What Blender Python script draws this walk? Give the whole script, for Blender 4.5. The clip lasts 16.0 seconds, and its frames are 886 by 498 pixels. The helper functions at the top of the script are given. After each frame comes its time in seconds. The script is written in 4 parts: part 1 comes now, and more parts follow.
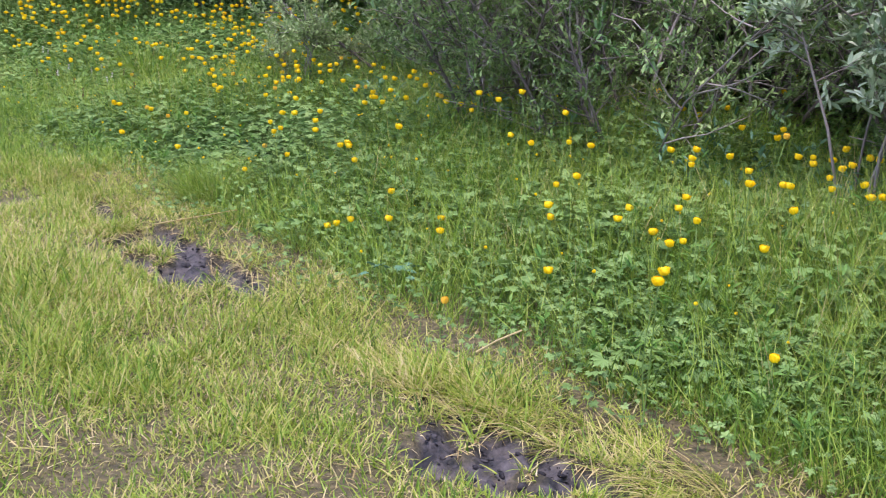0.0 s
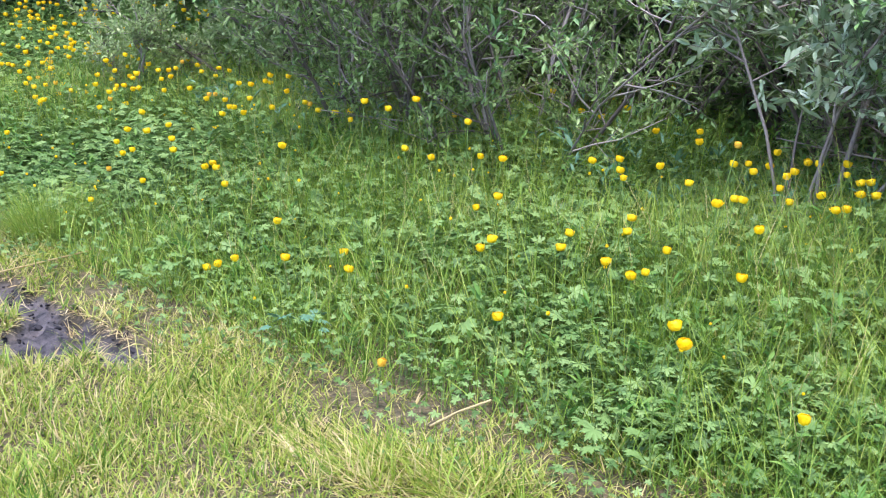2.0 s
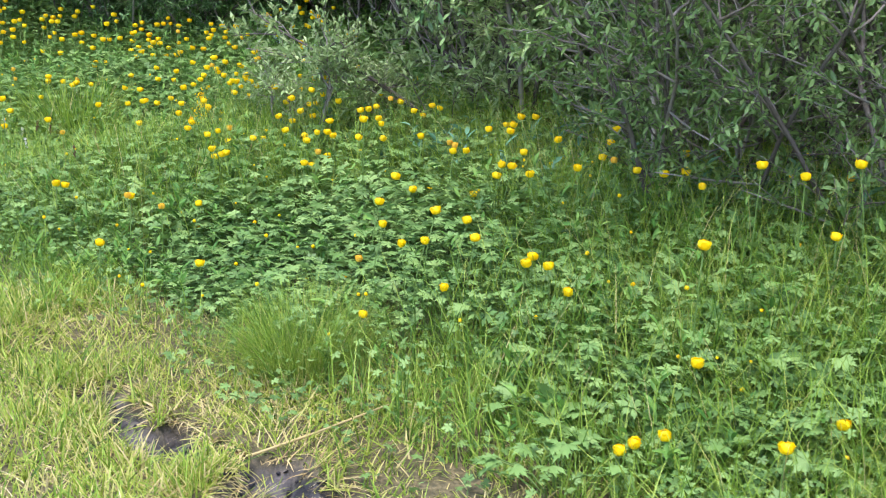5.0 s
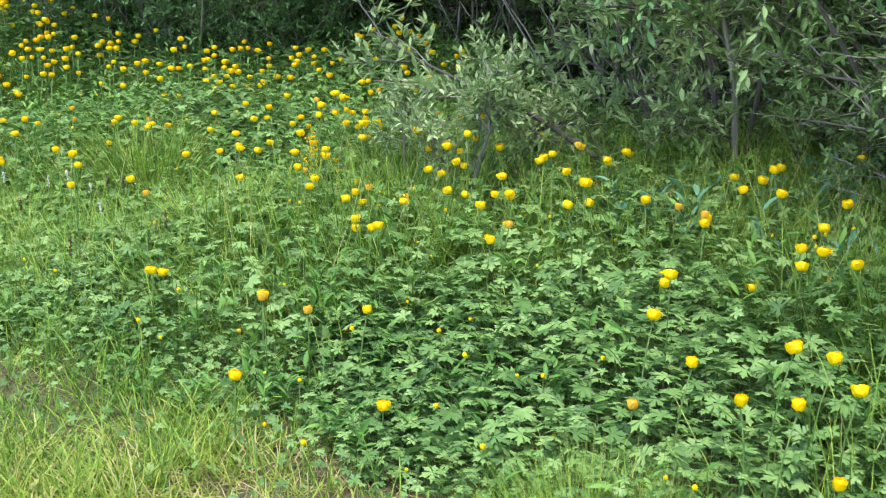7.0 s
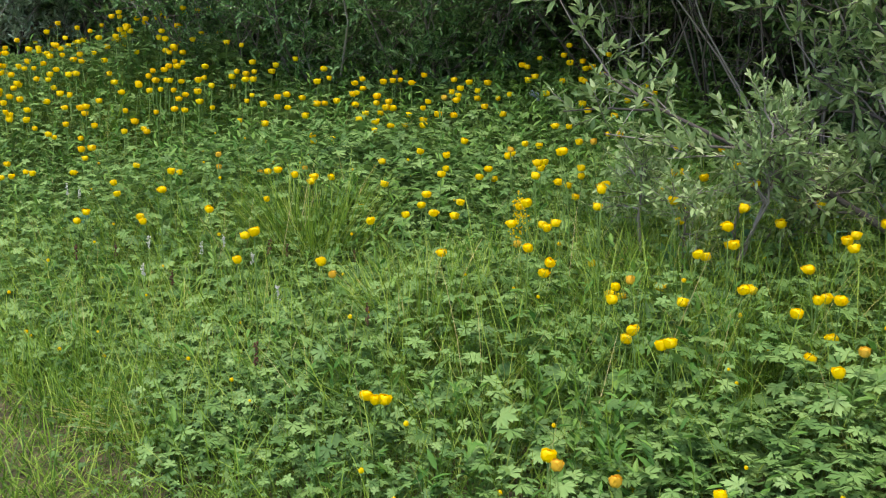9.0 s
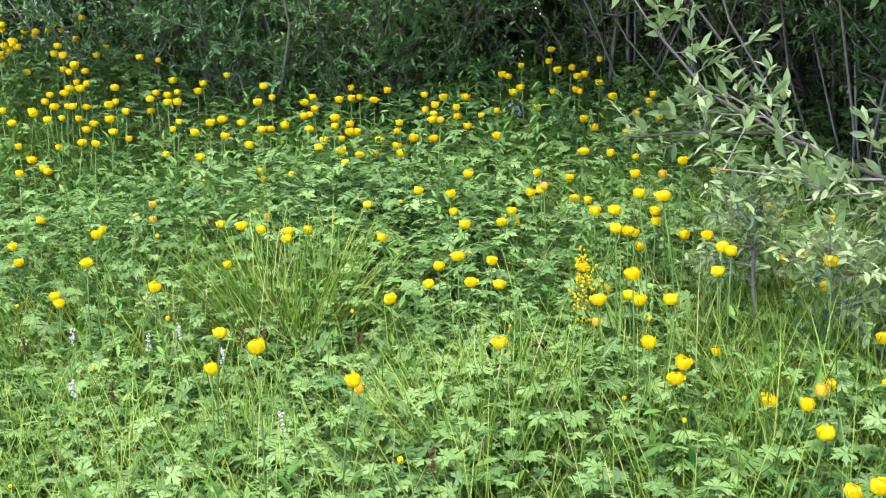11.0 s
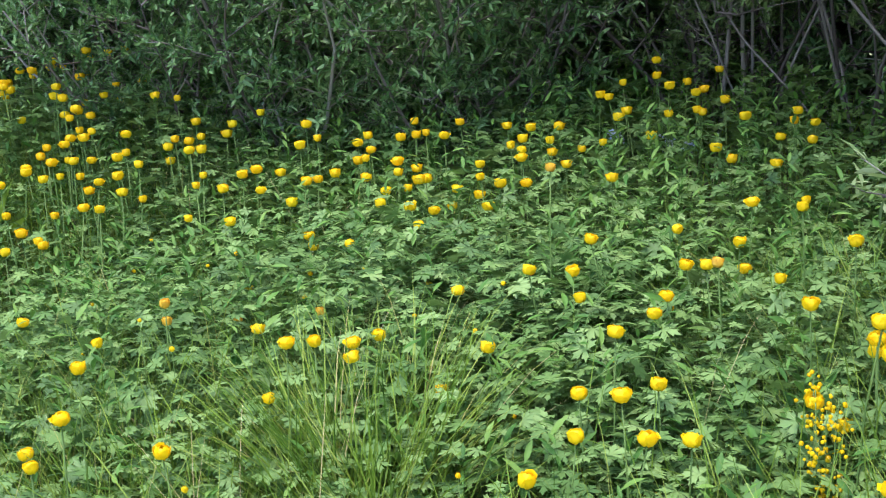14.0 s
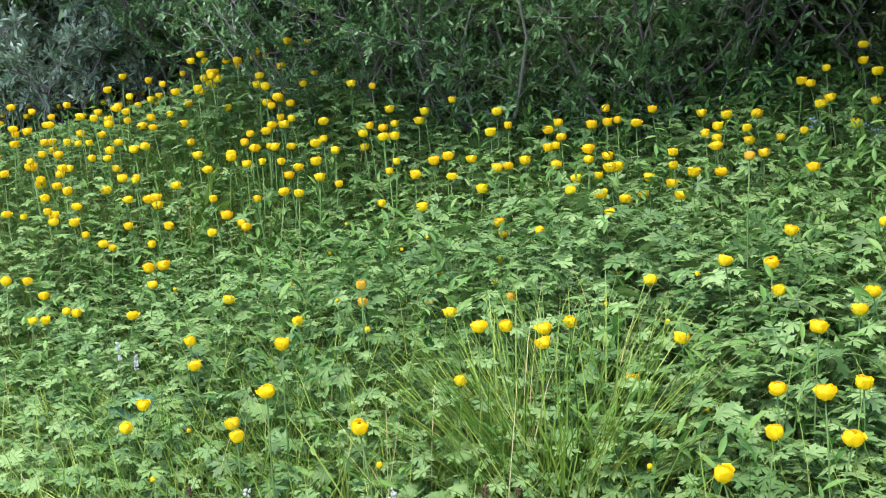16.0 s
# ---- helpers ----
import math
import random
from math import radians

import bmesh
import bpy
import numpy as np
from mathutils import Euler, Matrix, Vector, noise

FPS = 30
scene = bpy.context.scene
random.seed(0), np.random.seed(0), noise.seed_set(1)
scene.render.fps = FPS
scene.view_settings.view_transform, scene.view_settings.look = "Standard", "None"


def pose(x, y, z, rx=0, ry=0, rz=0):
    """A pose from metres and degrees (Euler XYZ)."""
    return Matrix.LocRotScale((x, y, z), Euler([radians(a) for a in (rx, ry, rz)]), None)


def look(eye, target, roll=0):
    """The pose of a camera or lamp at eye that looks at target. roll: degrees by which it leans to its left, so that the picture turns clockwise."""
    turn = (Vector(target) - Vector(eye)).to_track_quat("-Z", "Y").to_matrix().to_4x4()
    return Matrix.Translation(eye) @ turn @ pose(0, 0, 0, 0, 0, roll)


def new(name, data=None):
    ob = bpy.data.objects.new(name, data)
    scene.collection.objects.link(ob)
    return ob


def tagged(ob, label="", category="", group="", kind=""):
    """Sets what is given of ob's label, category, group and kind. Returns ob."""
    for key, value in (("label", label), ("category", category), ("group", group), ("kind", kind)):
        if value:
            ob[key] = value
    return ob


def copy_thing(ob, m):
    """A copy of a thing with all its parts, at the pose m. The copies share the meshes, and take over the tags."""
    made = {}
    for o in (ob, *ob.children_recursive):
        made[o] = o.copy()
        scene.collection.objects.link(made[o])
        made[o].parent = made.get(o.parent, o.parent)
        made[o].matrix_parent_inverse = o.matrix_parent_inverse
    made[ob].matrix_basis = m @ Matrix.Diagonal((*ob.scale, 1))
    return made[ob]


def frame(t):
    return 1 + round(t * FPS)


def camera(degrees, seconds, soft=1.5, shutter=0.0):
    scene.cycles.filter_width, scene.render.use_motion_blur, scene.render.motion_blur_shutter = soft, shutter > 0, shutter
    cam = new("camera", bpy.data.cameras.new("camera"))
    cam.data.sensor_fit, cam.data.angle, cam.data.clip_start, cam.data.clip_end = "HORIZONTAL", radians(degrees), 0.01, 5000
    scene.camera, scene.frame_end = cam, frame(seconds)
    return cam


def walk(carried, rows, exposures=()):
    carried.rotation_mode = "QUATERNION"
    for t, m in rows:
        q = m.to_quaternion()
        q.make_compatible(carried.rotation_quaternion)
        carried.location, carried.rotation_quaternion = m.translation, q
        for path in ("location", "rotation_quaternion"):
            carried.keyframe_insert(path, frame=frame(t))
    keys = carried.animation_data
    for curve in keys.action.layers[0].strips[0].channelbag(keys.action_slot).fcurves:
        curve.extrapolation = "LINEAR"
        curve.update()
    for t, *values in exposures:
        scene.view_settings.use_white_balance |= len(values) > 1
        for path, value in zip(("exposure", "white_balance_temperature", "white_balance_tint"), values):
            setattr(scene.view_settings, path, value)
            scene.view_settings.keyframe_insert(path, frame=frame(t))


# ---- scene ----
cam = camera(44.8, 16.0, soft=1.1, shutter=0.12)
PATH = [
    (0.0, pose(0.602, 0.397, 1.266, 76.30, -3.74, 5.46)),
    (0.5, pose(0.529, 0.530, 1.247, 76.52, -3.93, 0.12)),
    (1.0, pose(0.455, 0.736, 1.256, 76.56, -3.70, -2.98)),
    (1.5, pose(0.356, 0.904, 1.255, 76.57, -3.39, -4.41)),
    (2.0, pose(0.176, 1.081, 1.268, 76.34, -3.02, -5.02)),
    (2.5, pose(0.009, 1.310, 1.227, 76.20, -2.92, -5.02)),
    (3.0, pose(-0.185, 1.579, 1.227, 76.51, -2.88, -4.15)),
    (3.5, pose(-0.398, 1.884, 1.232, 76.66, -2.54, -3.38)),
    (4.0, pose(-0.569, 2.206, 1.194, 76.81, -2.35, -3.34)),
    (4.5, pose(-0.744, 2.513, 1.187, 76.78, -2.65, -3.41)),
    (5.0, pose(-0.974, 2.848, 1.200, 77.01, -2.27, -3.66)),
    (5.2, pose(-1.058, 2.997, 1.186, 77.19, -1.77, -3.54)),
    (7.3, pose(-1.682, 4.390, 1.186, 78.00, -1.32, -2.45)),
    (7.5, pose(-1.751, 4.500, 1.198, 78.29, -1.70, -2.17)),
    (8.0, pose(-1.894, 4.772, 1.210, 78.52, -1.57, -1.58)),
    (8.5, pose(-2.014, 5.019, 1.227, 78.76, -1.33, -0.84)),
    (9.0, pose(-2.171, 5.170, 1.264, 78.26, -1.22, 1.25)),
    (9.2, pose(-2.200, 5.270, 1.266, 78.35, -0.91, 1.48)),
    (11.3, pose(-2.652, 6.441, 1.243, 78.63, 0.97, -6.02)),
    (11.5, pose(-2.675, 6.548, 1.223, 78.63, 1.75, -6.26)),
    (12.0, pose(-2.724, 6.794, 1.230, 78.62, 2.14, -6.31)),
    (12.5, pose(-2.748, 7.038, 1.252, 78.79, 2.71, -6.89)),
    (13.0, pose(-2.694, 7.259, 1.282, 79.28, 3.04, -6.30)),
    (13.5, pose(-2.682, 7.361, 1.280, 79.13, 3.11, -4.92)),
    (14.0, pose(-2.701, 7.386, 1.275, 79.26, 3.21, -3.06)),
    (14.5, pose(-2.715, 7.393, 1.267, 79.34, 3.91, 2.56)),
    (15.0, pose(-2.718, 7.392, 1.267, 79.27, 3.94, 5.09)),
    (15.5, pose(-2.726, 7.384, 1.268, 79.31, 3.90, 6.16)),
    (16.0, pose(-2.730, 7.373, 1.275, 79.22, 3.82, 6.61)),
]
walk(cam, PATH, exposures=[(0, 1.69, 6800, 27), (1, 1.69, 6500, 23), (2, 2.09, 6500, 22), (2.6, 1.74, 6400, 16), (3.2, 1.39, 6200, 2), (4.2, 1.22, 6500, 3), (4.6, 1.54, 6500, 3), (5, 2.04, 6800, 14), (7.4, 1.99, 6900, 3), (8, 1.09, 7300, -1), (8.5, 1.24, 7400, 2), (9.2, 1.54, 7700, 9), (11.3, 2.26, 6900, 13), (12.5, 2.16, 6900, 12), (13, 1.86, 6800, 10), (13.5, 1.44, 6800, 10), (14, 1.91, 6500, 17), (14.6, 2.11, 6500, 18), (16, 2.01, 6500, 18)])

# ---- light ----
world = bpy.data.worlds.new("sky")
scene.world = world
world.use_nodes = True
sky = world.node_tree.nodes.new("ShaderNodeTexSky")
sky.sky_type, sky.sun_disc = "NISHITA", False
sky.sun_elevation, sky.sun_rotation = radians(76), radians(202)
world.node_tree.nodes["Background"].inputs["Strength"].default_value = 0.15
world.node_tree.links.new(sky.outputs[0], world.node_tree.nodes["Background"].inputs["Color"])
sun = new("sun", bpy.data.lights.new("sun", "SUN"))
sun.data.energy, sun.data.angle, sun.data.color = 1.4, radians(35), (1.0, 0.96, 0.9)
sun.matrix_world = look((-0.5, -1.2, 5.1), (0, 0, 0))


# ---- materials ----
def ramp_material(name, stops, rough=0.55, glow=0.0, scale=30.0, bump=0.15, per="island", spec=0.2):
    """A surface whose pieces differ in colour, mottled at two scales; glow is the share of light let through."""
    m = bpy.data.materials.new(name)
    m.use_nodes = True
    nt = m.node_tree
    n = nt.nodes
    b = n["Principled BSDF"]
    b.inputs["Roughness"].default_value = rough
    b.inputs["Specular IOR Level"].default_value = spec
    if per == "island":
        rnd = n.new("ShaderNodeNewGeometry").outputs["Random Per Island"]
    else:
        rnd = n.new("ShaderNodeObjectInfo").outputs["Random"]
    co = n.new("ShaderNodeTexCoord")
    noise_a = n.new("ShaderNodeTexNoise")
    noise_a.inputs["Scale"].default_value = 1.3
    noise_b = n.new("ShaderNodeTexNoise")
    noise_b.inputs["Scale"].default_value = scale
    noise_b.inputs["Detail"].default_value = 4
    nt.links.new(co.outputs["Object"], noise_a.inputs["Vector"])
    nt.links.new(co.outputs["Object"], noise_b.inputs["Vector"])
    add = n.new("ShaderNodeMath")
    add.operation = "MULTIPLY_ADD"
    add.inputs[1].default_value = 0.9
    nt.links.new(noise_a.outputs[0], add.inputs[0])
    sub = n.new("ShaderNodeMath")
    sub.operation = "SUBTRACT"
    sub.inputs[1].default_value = 0.45
    nt.links.new(rnd, sub.inputs[0])
    nt.links.new(sub.outputs[0], add.inputs[2])
    add2 = n.new("ShaderNodeMath")
    add2.operation = "MULTIPLY_ADD"
    add2.inputs[1].default_value = 0.35
    nt.links.new(noise_b.outputs[0], add2.inputs[0])
    nt.links.new(add.outputs[0], add2.inputs[2])
    sub2 = n.new("ShaderNodeMath")
    sub2.operation = "SUBTRACT"
    sub2.inputs[1].default_value = 0.17
    nt.links.new(add2.outputs[0], sub2.inputs[0])
    ramp = n.new("ShaderNodeValToRGB")
    e = ramp.color_ramp.elements
    while len(e) < len(stops):
        e.new(0.5)
    for k, c in enumerate(stops):
        e[k].position, e[k].color = k / (len(stops) - 1), (*c, 1)
    nt.links.new(sub2.outputs[0], ramp.inputs[0])
    nt.links.new(ramp.outputs[0], b.inputs["Base Color"])
    if bump:
        bu = n.new("ShaderNodeBump")
        bu.inputs["Strength"].default_value, bu.inputs["Distance"].default_value = bump, 0.01
        nt.links.new(noise_b.outputs[0], bu.inputs["Height"])
        nt.links.new(bu.outputs[0], b.inputs["Normal"])
    if glow:
        tr = n.new("ShaderNodeBsdfTranslucent")
        nt.links.new(ramp.outputs[0], tr.inputs["Color"])
        mix = n.new("ShaderNodeMixShader")
        mix.inputs[0].default_value = glow
        nt.links.new(b.outputs[0], mix.inputs[1])
        nt.links.new(tr.outputs[0], mix.inputs[2])
        nt.links.new(mix.outputs[0], n["Material Output"].inputs["Surface"])
    return m


GRASS = ramp_material("path_grass", [(0.14, 0.22, 0.025), (0.25, 0.34, 0.045), (0.36, 0.42, 0.08), (0.5, 0.46, 0.17), (0.6, 0.49, 0.27)], 0.5, 0.35)
STRAW = ramp_material("straw", [(0.28, 0.2, 0.09), (0.44, 0.34, 0.16), (0.55, 0.46, 0.24), (0.66, 0.58, 0.36)], 0.6, 0.2)
BLADE = ramp_material("meadow_grass", [(0.055, 0.135, 0.02), (0.14, 0.26, 0.035), (0.24, 0.375, 0.055), (0.38, 0.48, 0.11)], 0.42, 0.35)
HERB = ramp_material("herb_leaf", [(0.07, 0.15, 0.042), (0.115, 0.225, 0.062), (0.165, 0.29, 0.085), (0.22, 0.35, 0.115)], 0.5, 0.2, spec=0.32)
BLUISH = ramp_material("bluish_leaf", [(0.05, 0.15, 0.09), (0.09, 0.22, 0.13), (0.13, 0.28, 0.17)], 0.5, 0.15, spec=0.4)
LANCE = ramp_material("narrow_leaf", [(0.05, 0.15, 0.03), (0.11, 0.25, 0.05), (0.2, 0.35, 0.08)], 0.5, 0.3)
WILLOW = ramp_material("willow_leaf", [(0.045, 0.12, 0.04), (0.09, 0.205, 0.065), (0.16, 0.31, 0.105), (0.29, 0.45, 0.19)], 0.4, 0.18, spec=0.45)
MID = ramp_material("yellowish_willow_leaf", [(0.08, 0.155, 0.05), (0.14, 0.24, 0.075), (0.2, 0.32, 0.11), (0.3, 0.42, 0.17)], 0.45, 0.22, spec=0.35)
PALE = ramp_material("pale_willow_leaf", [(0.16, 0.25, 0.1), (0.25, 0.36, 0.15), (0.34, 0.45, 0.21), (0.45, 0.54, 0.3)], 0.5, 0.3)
GREY = ramp_material("grey_willow_leaf", [(0.17, 0.27, 0.16), (0.27, 0.38, 0.25), (0.38, 0.48, 0.35), (0.5, 0.58, 0.46)], 0.5, 0.2, spec=0.4)
BARK = ramp_material("grey_bark", [(0.1, 0.085, 0.08), (0.2, 0.175, 0.17), (0.33, 0.3, 0.29)], 0.85, 0, 60, 0.6)
PETAL = ramp_material("yellow_sepal", [(0.95, 0.6, 0.003), (0.97, 0.67, 0.004), (0.98, 0.73, 0.008)], 0.5, 0.25, 40, 0.1, spec=0.35)
FADED = ramp_material("faded_sepal", [(0.8, 0.4, 0.02), (0.85, 0.5, 0.04), (0.82, 0.52, 0.13)], 0.55, 0.25, 40, 0.1)
STEM = ramp_material("flower_stem", [(0.08, 0.16, 0.04), (0.12, 0.21, 0.055), (0.17, 0.26, 0.08)], 0.5, 0.1)
BLUE = ramp_material("pale_blue_petal", [(0.45, 0.55, 0.8), (0.6, 0.68, 0.85), (0.78, 0.8, 0.88)], 0.55, 0.2)
WHITE = ramp_material("white_petal", [(0.6, 0.58, 0.55), (0.75, 0.72, 0.7)], 0.6, 0.2)
RUST = ramp_material("dark_seed_head", [(0.08, 0.04, 0.03), (0.16, 0.07, 0.05)], 0.7)


def ground_material():
    """Soil under the plants, dark wet mud where the wheels ran, straw litter between."""
    m = bpy.data.materials.new("soil_and_mud")
    m.use_nodes = True
    nt = m.node_tree
    n = nt.nodes
    b = n["Principled BSDF"]
    co = n.new("ShaderNodeTexCoord")
    big = n.new("ShaderNodeTexNoise")
    big.inputs["Scale"].default_value, big.inputs["Detail"].default_value = 2.2, 6
    fine = n.new("ShaderNodeTexNoise")
    fine.inputs["Scale"].default_value, fine.inputs["Detail"].default_value = 55, 8
    for k in (big, fine):
        nt.links.new(co.outputs["Object"], k.inputs["Vector"])
    soil = n.new("ShaderNodeValToRGB")
    e = soil.color_ramp.elements
    e.new(0.5)
    for k, c in enumerate([(0.035, 0.033, 0.016), (0.09, 0.075, 0.035), (0.19, 0.15, 0.08)]):
        e[k].position, e[k].color = (0.3, 0.52, 0.75)[k], (*c, 1)
    nt.links.new(fine.outputs[0], soil.inputs[0])
    mud = n.new("ShaderNodeValToRGB")
    e = mud.color_ramp.elements
    e[0].position, e[0].color = 0.4, (0.007, 0.008, 0.012, 1)
    e[1].position, e[1].color = 0.66, (0.1, 0.09, 0.095, 1)
    lumps = n.new("ShaderNodeTexNoise")
    lumps.inputs["Scale"].default_value, lumps.inputs["Detail"].default_value = 13, 7
    nt.links.new(co.outputs["Object"], lumps.inputs["Vector"])
    nt.links.new(lumps.outputs[0], mud.inputs[0])
    at = n.new("ShaderNodeAttribute")
    at.attribute_name = "mud"
    mixc = n.new("ShaderNodeMix")
    mixc.data_type = "RGBA"
    nt.links.new(at.outputs["Fac"], mixc.inputs["Factor"])
    nt.links.new(soil.outputs[0], mixc.inputs["A"])
    nt.links.new(mud.outputs[0], mixc.inputs["B"])
    turf = n.new("ShaderNodeValToRGB")
    e = turf.color_ramp.elements
    e[0].position, e[0].color = 0.3, (0.09, 0.13, 0.03, 1)
    e[1].position, e[1].color = 0.7, (0.24, 0.25, 0.09, 1)
    nt.links.new(big.outputs[0], turf.inputs[0])
    far = n.new("ShaderNodeAttribute")
    far.attribute_name = "turf"
    mixt = n.new("ShaderNodeMix")
    mixt.data_type = "RGBA"
    nt.links.new(far.outputs["Fac"], mixt.inputs["Factor"])
    nt.links.new(mixc.outputs["Result"], mixt.inputs["A"])
    nt.links.new(turf.outputs[0], mixt.inputs["B"])
    nt.links.new(mixt.outputs["Result"], b.inputs["Base Color"])
    rr = n.new("ShaderNodeMapRange")
    rr.inputs["To Min"].default_value, rr.inputs["To Max"].default_value = 0.9, 0.75
    nt.links.new(at.outputs["Fac"], rr.inputs["Value"])
    nt.links.new(rr.outputs[0], b.inputs["Roughness"])
    bu = n.new("ShaderNodeBump")
    bu.inputs["Strength"].default_value, bu.inputs["Distance"].default_value = 0.7, 0.03
    nt.links.new(fine.outputs[0], bu.inputs["Height"])
    nt.links.new(bu.outputs[0], b.inputs["Normal"])
    return m


SOIL = ground_material()


# ---- shape of the land ----
def across(x, y):
    """Metres to the hedge side of the wheel rut."""
    return 0.73 * (x + 0.92) + 0.68 * (y - 5.08)


def along(x, y):
    """Metres along the wheel rut."""
    return -0.68 * (x + 0.92) + 0.73 * (y - 5.08)


def spot(u, w):
    return -0.92 + 0.73 * u - 0.68 * w, 5.08 + 0.68 * u + 0.73 * w


def waves(x, y, f, seed):
    """Soft noise from a few crossed waves, about -1 to 1."""
    r = np.random.default_rng(seed)
    out = 0
    for k in range(6):
        a, p, q = r.uniform(0, 6.28), r.uniform(0, 6.28), r.uniform(0.6, 1.7)
        out = out + np.sin((x * np.cos(a) + y * np.sin(a)) * f * q + p)
    return out / 3.2


def bank(y):
    k = np.clip((y - 10.8) / 1.8, 0, 1)
    return k * k * (3 - 2 * k)


def mud_at(x, y):
    """1 in the bare wheel rut, 0 outside it."""
    u, w = across(x, y), along(x, y)
    edge = 0.06 * waves(x, y, 9, 5) + 0.06 * waves(x, y, 24, 6) + 0.035 * waves(x, y, 50, 7)
    out = 0
    for w0, w1, u0, half in ((-0.6, 0.45, -0.02, 0.11), (-0.45, -0.2, -0.19, 0.11), (-0.05, 0.0, -0.25, 0.08), (0.28, 0.42, -0.2, 0.1), (0.72, 1.15, -0.05, 0.09), (-2.8, -2.62, -0.1, 0.09), (-2.5, -2.3, -0.1, 0.07), (-2.2, -1.88, -0.16, 0.06), (-2.45, -2.25, -0.3, 0.05), (-2.52, -2.42, 0.11, 0.07)):
        d = np.hypot(np.maximum(np.maximum(w0 - w, w - w1), 0) * 1.0, u - u0)
        out = np.maximum(out, np.clip((half + edge - d) / 0.05 + 0.5, 0, 1))
    return out


def land(x, y):
    u = across(x, y)
    z = np.interp(u, [0.2, 0.8, 1.6, 2.4, 3.2, 4.2, 7], [0, 0.03, 0.12, 0.2, 0.27, 0.33, 0.4]) + 0.36 * bank(y)
    z = z + 0.018 * waves(x, y, 2.2, 1) + 0.008 * waves(x, y, 8, 2)
    m = mud_at(x, y)
    return z - m * (0.055 + 0.026 * waves(x, y, 22, 3) + 0.02 * waves(x, y, 45, 4))


def herbage(x, y):
    """Height of the leaf cover above the soil."""
    u = across(x, y)
    return np.interp(u, [0.1, 0.45, 0.9, 1.5, 2.6, 3.6], [0.03, 0.08, 0.17, 0.26, 0.32, 0.3]) * (1 + 0.3 * np.clip((y - 9.2) / 1.8, 0, 1)) * (1 + 0.22 * waves(x, y, 2.6, 8))


# ---- mesh helpers ----
def tri_mesh(name, v, t, mats, index=None, smooth=True):
    me = bpy.data.meshes.new(name)
    me.vertices.add(len(v))
    me.vertices.foreach_set("co", np.ascontiguousarray(v, np.float32).ravel())
    me.loops.add(3 * len(t))
    me.loops.foreach_set("vertex_index", np.ascontiguousarray(t, np.int32).ravel())
    me.polygons.add(len(t))
    me.polygons.foreach_set("loop_start", np.arange(len(t), dtype=np.int32) * 3)
    if index is not None:
        me.polygons.foreach_set("material_index", np.ascontiguousarray(index, np.int32))
    me.polygons.foreach_set("use_smooth", np.full(len(t), smooth))
    me.update(calc_edges=True)
    for m in mats:
        me.materials.append(m)
    return me


def part(name, me, parent, label=""):
    ob = new(name, me)
    ob.parent = parent
    return tagged(ob, label)


def spread(v, t, mats, at):
    """Copies of the template v, t under 3x3 matrices, joined in one array."""
    n, k = len(mats), len(v)
    vv = np.einsum("nij,kj->nki", mats, v) + at[:, None, :]
    tt = t[None] + (np.arange(n) * k)[:, None, None]
    return vv.reshape(-1, 3), tt.reshape(-1, 3)


def join(pieces):
    vs, ts, base = [], [], 0
    for v, t in pieces:
        vs.append(np.asarray(v, float)), ts.append(np.asarray(t) + base)
        base += len(v)
    return np.concatenate(vs), np.concatenate(ts)


def frames(ahead, up_hint):
    """3x3 matrices whose y is ahead and whose z leans to up_hint."""
    y = ahead / np.linalg.norm(ahead, axis=1, keepdims=True)
    x = np.cross(y, up_hint)
    x /= np.maximum(np.linalg.norm(x, axis=1, keepdims=True), 1e-6)
    z = np.cross(x, y)
    return np.stack([x, y, z], 2)


def tube(points, radii, sides=4):
    p = np.asarray(points, float)
    r = np.asarray(radii, float)
    d = np.gradient(p, axis=0)
    d /= np.maximum(np.linalg.norm(d, axis=1, keepdims=True), 1e-9)
    hint = np.where(np.abs(d[:, 2:]) > 0.9, [[1.0, 0, 0]], [[0, 0, 1.0]])
    x = np.cross(d, hint)
    x /= np.linalg.norm(x, axis=1, keepdims=True)
    z = np.cross(x, d)
    a = np.arange(sides) * 2 * np.pi / sides
    v = p[:, None] + r[:, None, None] * (x[:, None] * np.cos(a)[None, :, None] + z[:, None] * np.sin(a)[None, :, None])
    t = []
    for k in range(len(p) - 1):
        for s in range(sides):
            a0, a1 = k * sides + s, k * sides + (s + 1) % sides
            t += [(a0, a1, a0 + sides), (a1, a1 + sides, a0 + sides)]
    top = (len(p) - 1) * sides
    t += [(top, top + s, top + s + 1) for s in range(1, sides - 1)]
    return v.reshape(-1, 3), np.array(t)


# ---- leaf templates: root at the origin, blade along y, face up z ----
def blade_template():
    """A bent grass blade of length 1, four joints long."""
    v, t = [], []
    for k, s in enumerate((0, 0.3, 0.6, 0.85)):
        w = 0.5 * (1 - 0.75 * s)
        v += [(-w, s, -0.32 * s * s), (w, s, -0.32 * s * s)]
        if k:
            a = 2 * k - 2
            t += [(a, a + 1, a + 2), (a + 1, a + 3, a + 2)]
    v.append((0, 1, -0.34))
    t.append((6, 7, 8))
    return np.array(v, float), np.array(t)


